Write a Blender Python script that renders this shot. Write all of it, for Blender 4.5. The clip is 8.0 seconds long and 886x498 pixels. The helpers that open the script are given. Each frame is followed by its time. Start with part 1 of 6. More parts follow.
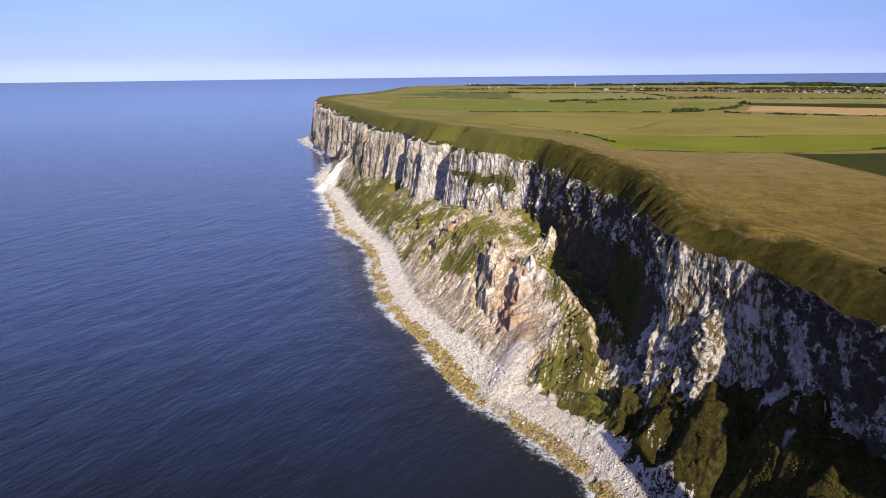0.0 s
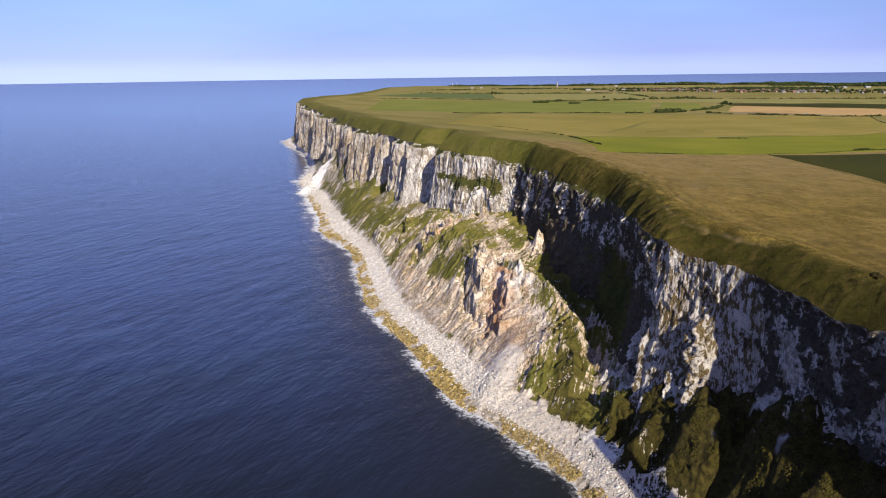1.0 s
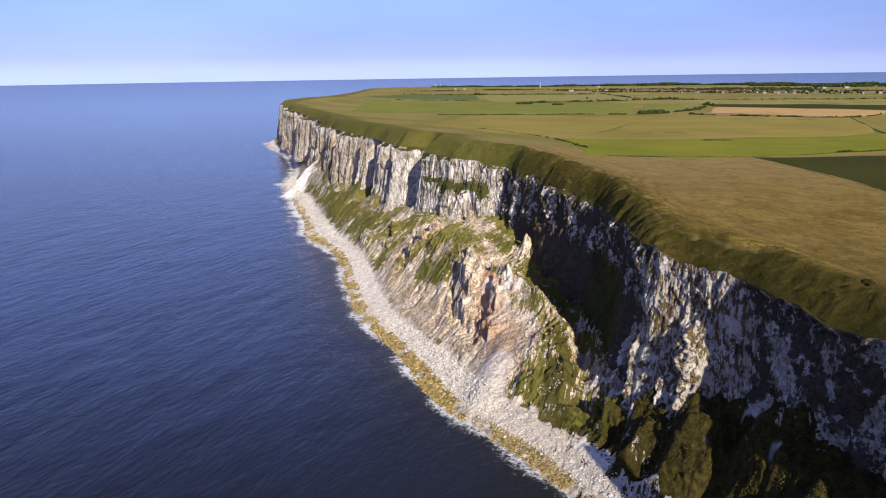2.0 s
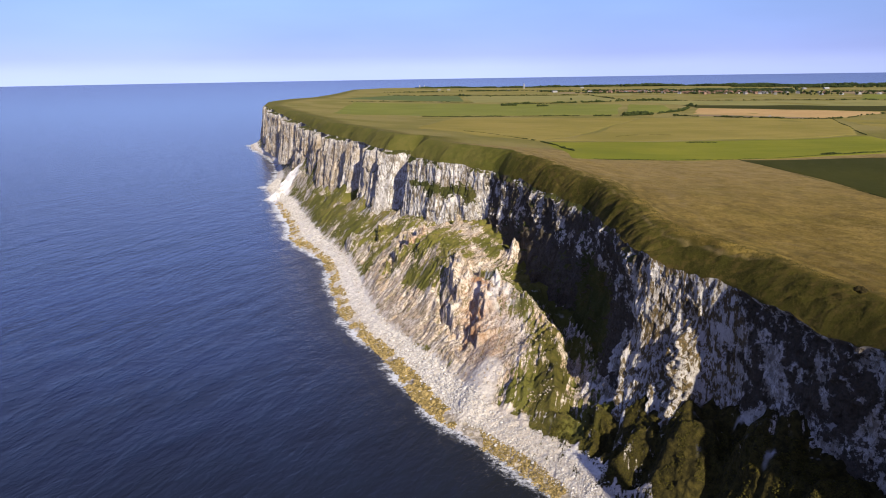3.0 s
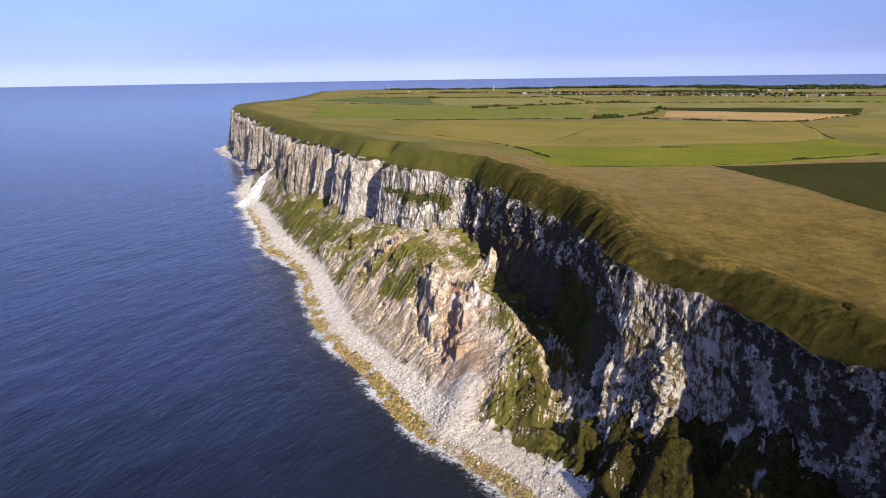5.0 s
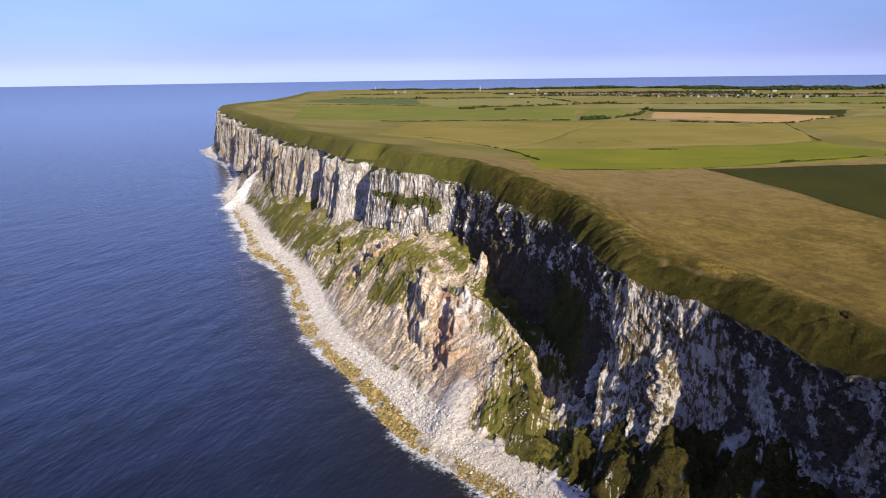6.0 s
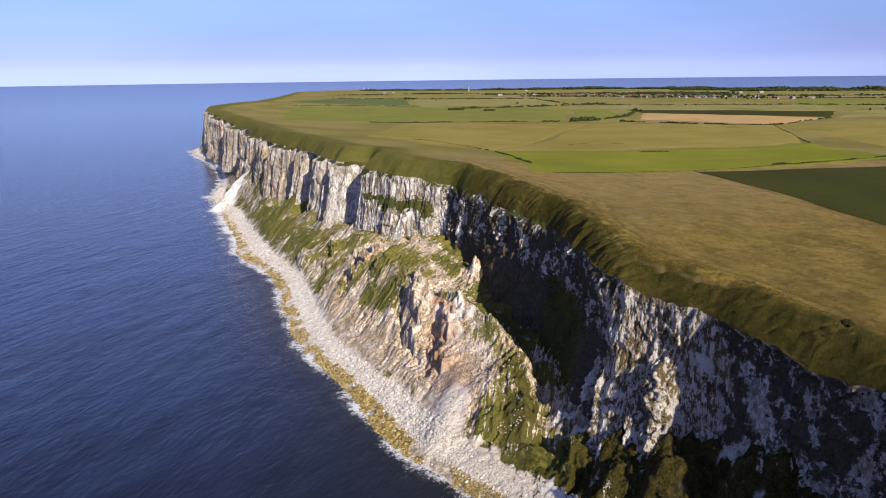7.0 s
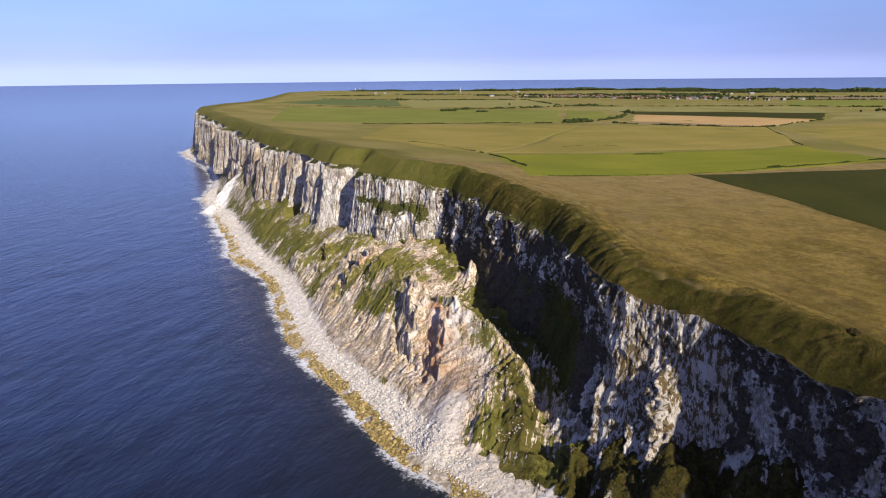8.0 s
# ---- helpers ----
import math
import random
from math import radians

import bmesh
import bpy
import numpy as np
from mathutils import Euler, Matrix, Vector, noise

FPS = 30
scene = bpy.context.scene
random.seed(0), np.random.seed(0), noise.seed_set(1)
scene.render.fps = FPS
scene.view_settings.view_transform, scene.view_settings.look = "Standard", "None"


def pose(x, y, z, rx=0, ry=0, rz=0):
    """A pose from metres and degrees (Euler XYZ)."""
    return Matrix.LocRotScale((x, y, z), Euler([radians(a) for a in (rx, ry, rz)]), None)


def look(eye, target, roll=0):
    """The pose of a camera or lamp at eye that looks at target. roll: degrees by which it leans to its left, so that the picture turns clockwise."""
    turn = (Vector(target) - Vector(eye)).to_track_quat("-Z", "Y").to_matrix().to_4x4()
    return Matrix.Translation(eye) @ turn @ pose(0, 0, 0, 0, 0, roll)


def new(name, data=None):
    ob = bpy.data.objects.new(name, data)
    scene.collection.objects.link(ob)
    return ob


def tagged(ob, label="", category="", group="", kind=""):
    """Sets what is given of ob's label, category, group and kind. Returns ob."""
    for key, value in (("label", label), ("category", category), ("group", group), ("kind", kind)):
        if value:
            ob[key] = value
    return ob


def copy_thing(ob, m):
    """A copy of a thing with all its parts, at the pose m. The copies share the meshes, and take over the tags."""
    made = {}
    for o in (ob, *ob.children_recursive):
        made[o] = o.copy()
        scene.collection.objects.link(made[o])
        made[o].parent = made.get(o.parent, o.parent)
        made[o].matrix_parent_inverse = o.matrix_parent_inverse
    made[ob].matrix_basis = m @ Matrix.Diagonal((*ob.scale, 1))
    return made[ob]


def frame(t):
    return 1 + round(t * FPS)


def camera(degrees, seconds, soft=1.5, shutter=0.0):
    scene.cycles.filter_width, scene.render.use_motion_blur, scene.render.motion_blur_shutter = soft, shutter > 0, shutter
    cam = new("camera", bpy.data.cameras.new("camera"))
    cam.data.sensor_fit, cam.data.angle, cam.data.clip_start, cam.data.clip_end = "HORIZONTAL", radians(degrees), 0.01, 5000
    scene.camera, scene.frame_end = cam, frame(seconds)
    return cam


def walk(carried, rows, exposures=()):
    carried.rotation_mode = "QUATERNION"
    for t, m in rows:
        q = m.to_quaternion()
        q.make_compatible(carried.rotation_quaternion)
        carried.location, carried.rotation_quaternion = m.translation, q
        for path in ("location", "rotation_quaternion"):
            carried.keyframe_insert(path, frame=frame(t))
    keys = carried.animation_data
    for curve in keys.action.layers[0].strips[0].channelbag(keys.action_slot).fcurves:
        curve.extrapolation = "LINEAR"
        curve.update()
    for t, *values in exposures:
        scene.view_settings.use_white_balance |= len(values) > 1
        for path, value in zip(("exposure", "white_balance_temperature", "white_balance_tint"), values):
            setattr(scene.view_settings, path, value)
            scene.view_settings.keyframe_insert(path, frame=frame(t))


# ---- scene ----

# ---- camera ----
cam = camera(61.93, 8.0, soft=1.0)
PATH = [
    (0.0, (0.00, 0.00, 126.00), (0.00, 97.27, 102.81), -0.68),
    (0.5, (-1.07, 1.12, 126.78), (0.07, 98.39, 103.59), -0.75),
    (1.0, (-2.05, 2.38, 127.59), (0.20, 99.63, 104.40), -0.81),
    (1.5, (-2.95, 3.76, 128.40), (0.40, 100.98, 105.24), -0.85),
    (2.2, (-4.09, 5.87, 129.55), (0.76, 103.03, 106.42), -0.90),
    (3.0, (-5.26, 8.51, 130.86), (1.27, 105.59, 107.77), -0.93),
    (3.5, (-5.95, 10.26, 131.67), (1.62, 107.27, 108.60), -0.93),
    (4.0, (-6.61, 12.09, 132.47), (1.97, 109.02, 109.41), -0.92),
    (4.5, (-7.27, 13.97, 133.25), (2.31, 110.81, 110.20), -0.91),
    (5.2, (-8.18, 16.68, 134.30), (2.73, 113.38, 111.26), -0.88),
    (6.0, (-9.27, 19.86, 135.43), (3.06, 116.38, 112.39), -0.82),
    (6.5, (-9.99, 21.86, 136.09), (3.15, 118.28, 113.04), -0.77),
    (7.0, (-10.76, 23.87, 136.70), (3.11, 120.19, 113.67), -0.72),
    (7.5, (-11.59, 25.88, 137.27), (2.93, 122.10, 114.25), -0.66),
    (8.0, (-12.49, 27.87, 137.78), (2.56, 124.02, 114.80), -0.59),
]
walk(cam, [(t, look(eye, target, roll)) for t, eye, target, roll in PATH],
     exposures=[(0.0, 0.98), (8.0, 0.98)])

# ---- sky and sun ----
SUN_AZ, SUN_EL = math.atan2(0.262, -0.965), radians(25)   # azimuth from +y towards +x
world = bpy.data.worlds.new("world")
scene.world = world
world.use_nodes = True
wn, wl = world.node_tree.nodes, world.node_tree.links
bg = wn["Background"]
bg.inputs["Strength"].default_value = 0.076
sky = wn.new("ShaderNodeTexSky")
sky.sky_type = "NISHITA"
sky.sun_disc = False
sky.sun_elevation = SUN_EL
sky.sun_rotation = SUN_AZ
sky.air_density, sky.dust_density, sky.ozone_density = 1.0, 0.2, 4.0
geo = wn.new("ShaderNodeTexCoord")
sep = wn.new("ShaderNodeSeparateXYZ")
mx = wn.new("ShaderNodeMapRange")          # keeps the lookup clear of the sky's own ground
mx.inputs["From Min"].default_value, mx.inputs["From Max"].default_value = 0.0, 1.0
mx.inputs["To Min"].default_value, mx.inputs["To Max"].default_value = 0.13, 1.0
comb = wn.new("ShaderNodeCombineXYZ")
wl.new(geo.outputs["Generated"], sep.inputs[0])
wl.new(sep.outputs["X"], comb.inputs["X"])
wl.new(sep.outputs["Y"], comb.inputs["Y"])
wl.new(sep.outputs["Z"], mx.inputs[0])
wl.new(mx.outputs[0], comb.inputs["Z"])
wl.new(comb.outputs[0], sky.inputs["Vector"])
tint = wn.new("ShaderNodeMix")
tint.data_type, tint.blend_type = "RGBA", "MULTIPLY"
tint.inputs["Factor"].default_value = 1.0
tint.inputs[7].default_value = (1.40, 0.955, 1.18, 1)
wl.new(sky.outputs[0], tint.inputs[6])
low = wn.new("ShaderNodeValToRGB")         # pale sea haze low down, lavender air above it
low.color_ramp.elements[0].position, low.color_ramp.elements[0].color = 0.0, (0.83, 0.88, 0.89, 1)
low.color_ramp.elements[1].position, low.color_ramp.elements[1].color = 0.20, (1.0, 1.0, 1.0, 1)
for at_z, shade in ((0.009, (0.84, 0.875, 0.895)), (0.024, (0.72, 0.765, 0.82)), (0.05, (0.70, 0.81, 0.845)), (0.09, (0.75, 0.93, 0.92))):
    low.color_ramp.elements.new(at_z).color = (*shade, 1)
wl.new(sep.outputs["Z"], low.inputs[0])
thin = wn.new("ShaderNodeMapping")
thin.inputs["Scale"].default_value = (2.0, 2.0, 9.0)
wisp = wn.new("ShaderNodeTexNoise")
wisp.inputs["Scale"].default_value, wisp.inputs["Detail"].default_value = 1.4, 5
wl.new(geo.outputs["Generated"], thin.inputs[0])
wl.new(thin.outputs[0], wisp.inputs["Vector"])
veil = wn.new("ShaderNodeMapRange")
veil.inputs["From Min"].default_value, veil.inputs["From Max"].default_value = 0.3, 0.7
veil.inputs["To Min"].default_value, veil.inputs["To Max"].default_value = 0.94, 1.06
wl.new(wisp.outputs["Fac"], veil.inputs[0])
graded = wn.new("ShaderNodeMix")
graded.data_type, graded.blend_type = "RGBA", "MULTIPLY"
graded.inputs["Factor"].default_value = 1.0
wl.new(tint.outputs[2], graded.inputs[6])
wl.new(low.outputs[0], graded.inputs[7])
clouded = wn.new("ShaderNodeMix")
clouded.data_type, clouded.blend_type = "RGBA", "MULTIPLY"
clouded.inputs["Factor"].default_value = 1.0
wl.new(graded.outputs[2], clouded.inputs[6])
wl.new(veil.outputs[0], clouded.inputs[7])
wl.new(clouded.outputs[2], bg.inputs["Color"])

sun_data = bpy.data.lights.new("sun", "SUN")
sun_data.energy, sun_data.angle, sun_data.color = 3.9, radians(0.5), (1.0, 0.895, 0.735)
sun = new("sun", sun_data)
sun_dir = Vector((math.cos(SUN_EL) * math.sin(SUN_AZ), math.cos(SUN_EL) * math.cos(SUN_AZ), math.sin(SUN_EL)))
sun.matrix_world = look(sun_dir * 500, (0, 0, 0))


# ---- noise ----
def lattice(i, j, k, seed):
    h = (i * 374761393 + j * 668265263 + k * 2147483647 + seed * 974634777) & 0xFFFFFFFF
    h = ((h ^ (h >> 13)) * 1274126177) & 0xFFFFFFFF
    return ((h ^ (h >> 16)) & 0xFFFF) / 32767.5 - 1.0


def vnoise(x, y, z=0.0, seed=1):
    """Smooth value noise from -1 to 1 on arrays."""
    x, y, z = np.broadcast_arrays(np.asarray(x, float), np.asarray(y, float), np.asarray(z, float))
    i, j, k = np.floor(x).astype(np.int64), np.floor(y).astype(np.int64), np.floor(z).astype(np.int64)
    f, g, h = x - i, y - j, z - k
    f, g, h = (a * a * a * (a * (a * 6 - 15) + 10) for a in (f, g, h))
    total = 0.0
    for di in (0, 1):
        for dj in (0, 1):
            for dk in (0, 1):
                w = (f if di else 1 - f) * (g if dj else 1 - g) * (h if dk else 1 - h)
                total = total + w * lattice(i + di, j + dj, k + dk, seed)
    return total


def fbm(x, y, z=0.0, octaves=4, seed=1, gain=0.5):
    total, amp = 0.0, 1.0
    for o in range(octaves):
        total = total + amp * vnoise(x * 2.03 ** o + 17.3 * o, y * 2.03 ** o - 9.1 * o, z * 2.03 ** o, seed + o)
        amp *= gain
    return total


def ridged(x, y, z=0.0, octaves=3, seed=1):
    total, amp = 0.0, 1.0
    for o in range(octaves):
        total = total + amp * (1 - 2 * np.abs(vnoise(x * 2.1 ** o, y * 2.1 ** o, z * 2.1 ** o, seed + o)))
        amp *= 0.5
    return total


def facets(x, y, seed=1):
    """Angular blocks from -1 to 1: each cell is a plane of its own height and tilt, with sharp joints between."""
    x, y = np.broadcast_arrays(np.asarray(x, float), np.asarray(y, float))
    i, j = np.floor(x).astype(np.int64), np.floor(y).astype(np.int64)
    best, value, zero = np.full(x.shape, 1e9), np.zeros(x.shape), np.zeros(x.shape, np.int64)
    for di in (-1, 0, 1):
        for dj in (-1, 0, 1):
            a, b = i + di, j + dj
            ox = x - a - 0.5 - 0.45 * lattice(a, b, zero, seed)
            oy = y - b - 0.5 - 0.45 * lattice(a, b, zero + 1, seed)
            d = ox * ox + oy * oy
            h = 0.6 * lattice(a, b, zero + 2, seed) + 0.55 * ox * lattice(a, b, zero + 3, seed) + 0.55 * oy * lattice(a, b, zero + 4, seed)
            value = np.where(d < best, h, value)
            best = np.minimum(best, d)
    return value


def smooth(a, lo, hi):
    t = np.clip((a - lo) / (hi - lo), 0, 1)
    return t * t * (3 - 2 * t)


# ---- mesh helpers ----
def grid_mesh(name, X, Y, Z, material, attributes=None, flip=False):
    n, m = X.shape
    mesh = bpy.data.meshes.new(name)
    co = np.stack([X, Y, Z], -1).reshape(-1, 3).astype(np.float32)
    a = (np.arange(n - 1)[:, None] * m + np.arange(m - 1)[None, :]).ravel()
    quads = np.stack([a, a + 1, a + m + 1, a + m], -1)
    if flip:
        quads = quads[:, ::-1]
    quads = np.ascontiguousarray(quads)
    mesh.vertices.add(len(co))
    mesh.vertices.foreach_set("co", co.ravel())
    mesh.loops.add(quads.size)
    mesh.loops.foreach_set("vertex_index", quads.ravel().astype(np.int32))
    mesh.polygons.add(len(quads))
    mesh.polygons.foreach_set("loop_start", np.arange(0, quads.size, 4, dtype=np.int32))
    mesh.polygons.foreach_set("loop_total", np.full(len(quads), 4, dtype=np.int32))
    mesh.polygons.foreach_set("use_smooth", np.ones(len(quads), dtype=bool))
    mesh.update(calc_edges=True)
    for key, values in (attributes or {}).items():
        at = mesh.attributes.new(key, "FLOAT", "POINT")
        at.data.foreach_set("value", np.ascontiguousarray(np.broadcast_to(values, X.shape)).ravel().astype(np.float32))
    mesh.materials.append(material)
    return new(name, mesh)


# ---- material helpers ----
class Shader:
    """A small wrapper that adds and joins shader nodes."""

    def __init__(self, name, roughness=0.9, specular=0.2):
        self.material = bpy.data.materials.new(name)
        self.material.use_nodes = True
        self.nodes, self.links = self.material.node_tree.nodes, self.material.node_tree.links
        self.bsdf = self.nodes["Principled BSDF"]
        self.bsdf.inputs["Roughness"].default_value = roughness
        self.bsdf.inputs["Specular IOR Level"].default_value = specular
        self.place = self.nodes.new("ShaderNodeNewGeometry").outputs["Position"]

    def put(self, socket, value):
        if isinstance(value, bpy.types.NodeSocket):
            self.links.new(value, socket)
        elif isinstance(value, tuple) and len(value) == 3 and socket.type == "RGBA":
            socket.default_value = (*value, 1)
        else:
            socket.default_value = value

    def scaled(self, sx, sy, sz, turn=0.0):
        node = self.nodes.new("ShaderNodeMapping")
        node.vector_type = "TEXTURE"
        node.inputs["Scale"].default_value = (1 / sx, 1 / sy, 1 / sz)
        node.inputs["Rotation"].default_value = (0, 0, turn)
        self.links.new(self.place, node.inputs["Vector"])
        return node.outputs[0]

    def noise(self, scale, detail=5, rough=0.6, vector=None, distortion=0.0):
        node = self.nodes.new("ShaderNodeTexNoise")
        node.inputs["Scale"].default_value = scale
        node.inputs["Detail"].default_value = detail
        node.inputs["Roughness"].default_value = rough
        node.inputs["Distortion"].default_value = distortion
        self.links.new(vector or self.place, node.inputs["Vector"])
        return node.outputs["Fac"]

    def cells(self, scale, vector=None, feature="F1", out="Distance"):
        node = self.nodes.new("ShaderNodeTexVoronoi")
        node.feature = feature
        node.inputs["Scale"].default_value = scale
        self.links.new(vector or self.place, node.inputs["Vector"])
        return node.outputs[out]

    def math(self, op, a, b=0.0, clamp=False):
        node = self.nodes.new("ShaderNodeMath")
        node.operation, node.use_clamp = op, clamp
        self.put(node.inputs[0], a)
        self.put(node.inputs[1], b)
        return node.outputs[0]

    def span(self, a, lo, hi):
        node = self.nodes.new("ShaderNodeMapRange")
        node.interpolation_type = "SMOOTHSTEP"
        self.put(node.inputs["Value"], a)
        node.inputs["From Min"].default_value, node.inputs["From Max"].default_value = lo, hi
        return node.outputs[0]

    def mix(self, fac, a, b):
        node = self.nodes.new("ShaderNodeMix")
        node.data_type = "RGBA"
        self.put(node.inputs["Factor"], fac)
        self.put(node.inputs[6], a)
        self.put(node.inputs[7], b)
        return node.outputs[2]

    def attribute(self, name):
        node = self.nodes.new("ShaderNodeAttribute")
        node.attribute_name = name
        return node.outputs["Fac"]

    def up(self):
        node = self.nodes.new("ShaderNodeNewGeometry")
        part_xyz = self.nodes.new("ShaderNodeSeparateXYZ")
        self.links.new(node.outputs["Normal"], part_xyz.inputs[0])
        return part_xyz.outputs["Z"]

    def bump(self, height, strength, distance):
        node = self.nodes.new("ShaderNodeBump")
        node.inputs["Strength"].default_value = strength
        node.inputs["Distance"].default_value = distance
        self.put(node.inputs["Height"], height)
        self.links.new(node.outputs[0], self.bsdf.inputs["Normal"])
        return node

    def done(self, color):
        self.put(self.bsdf.inputs["Base Color"], color)
        return self.material


# ---- materials ----
def grass_color(s, green=(0.10, 0.105, 0.022), dry=(0.19, 0.14, 0.045), lush=(0.06, 0.072, 0.014), dryness=0.5):
    """Rough clifftop turf with tussocks and drier patches."""
    large = s.noise(0.035, 4, 0.6)
    small = s.noise(0.6, 5, 0.7)
    c = s.mix(s.span(large, 0.35, 0.65), lush, green)
    c = s.mix(s.span(s.math("ADD", s.math("MULTIPLY", large, 0.5), s.math("MULTIPLY", small, 0.5)), dryness, dryness + 0.2), c, dry)
    return s.mix(s.math("MULTIPLY", s.span(s.noise(1.7, 5, 0.75), 0.5, 0.66), 0.55), c, tuple(k * 0.5 for k in lush))


def chalk_color(s, tan, dark=0.0, stain=0.15, fluted=0.6):
    """Weathered chalk: white faces, grey vertical runs, cracks, brown scruff on small ledges, dark growth in patches."""
    blotch = s.noise(0.18, 6, 0.65)
    c = s.mix(s.span(blotch, 0.36, 0.62), (0.60, 0.56, 0.51), (0.86, 0.825, 0.775))
    run = s.noise(1.0, 6, 0.68, s.scaled(0.55, 0.55, 0.09))
    c = s.mix(s.math("MULTIPLY", s.span(run, 0.52, 0.60), s.math("MULTIPLY", fluted, 0.6)), c, (0.30, 0.265, 0.215))
    beds = s.noise(1.0, 4, 0.7, s.scaled(0.08, 0.08, 0.9))
    c = s.mix(s.math("MULTIPLY", s.span(beds, 0.56, 0.70), 0.25), c, (0.46, 0.40, 0.31))
    thin = s.noise(1.0, 5, 0.7, s.scaled(0.9, 0.9, 0.10))
    ochre = s.mix(s.span(thin, 0.40, 0.62), (0.62, 0.52, 0.40), (0.36, 0.275, 0.19))
    c = s.mix(s.math("MULTIPLY", tan, s.span(s.noise(0.07, 5, 0.6), 0.25, 0.62)), c, ochre)
    mottle = s.math("ADD", s.math("MULTIPLY", s.noise(0.75, 7, 0.74, s.scaled(1, 1, 0.40)), 0.72), s.math("MULTIPLY", s.noise(0.14, 4, 0.6), 0.28))
    scruff = s.mix(s.span(s.noise(1.9, 5, 0.75), 0.42, 0.6), (0.20, 0.13, 0.04), (0.075, 0.058, 0.022))
    c = s.mix(s.math("MULTIPLY", stain, s.span(mottle, 0.495, 0.522)), c, scruff)
    crack = s.math("ABSOLUTE", s.math("SUBTRACT", thin, 0.5))
    c = s.mix(s.math("MULTIPLY", s.span(crack, 0.016, 0.004), s.math("MULTIPLY", fluted, 0.85)), c, (0.10, 0.08, 0.05))
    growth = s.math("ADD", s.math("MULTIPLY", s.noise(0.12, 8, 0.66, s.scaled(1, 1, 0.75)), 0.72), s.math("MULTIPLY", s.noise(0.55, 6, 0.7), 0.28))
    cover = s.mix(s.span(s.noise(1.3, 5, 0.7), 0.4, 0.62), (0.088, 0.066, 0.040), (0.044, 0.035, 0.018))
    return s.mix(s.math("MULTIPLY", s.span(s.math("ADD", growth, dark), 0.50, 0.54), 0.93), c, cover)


def make_cliff_material():
    s = Shader("weathered_chalk", 0.95, 0.15)
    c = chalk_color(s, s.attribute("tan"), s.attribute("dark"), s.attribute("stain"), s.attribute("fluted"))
    green = grass_color(s, (0.10, 0.10, 0.024), (0.17, 0.13, 0.05), (0.055, 0.062, 0.016))
    veg = s.math("ADD", s.math("MULTIPLY", s.up(), 0.55), s.math("MULTIPLY", s.noise(0.11, 6, 0.7), 0.75))
    veg = s.math("ADD", veg, s.attribute("grass"))
    c = s.mix(s.span(veg, 0.66, 0.78), c, green)
    rough = s.math("ADD", s.math("MULTIPLY", s.noise(0.7, 8, 0.75), 0.6), s.math("MULTIPLY", s.noise(1.0, 6, 0.72, s.scaled(0.8, 0.8, 0.12)), s.math("ADD", s.math("MULTIPLY", s.attribute("fluted"), 0.9), 0.2)))
    s.bump(rough, 1.0, 2.6)
    return s.done(c)


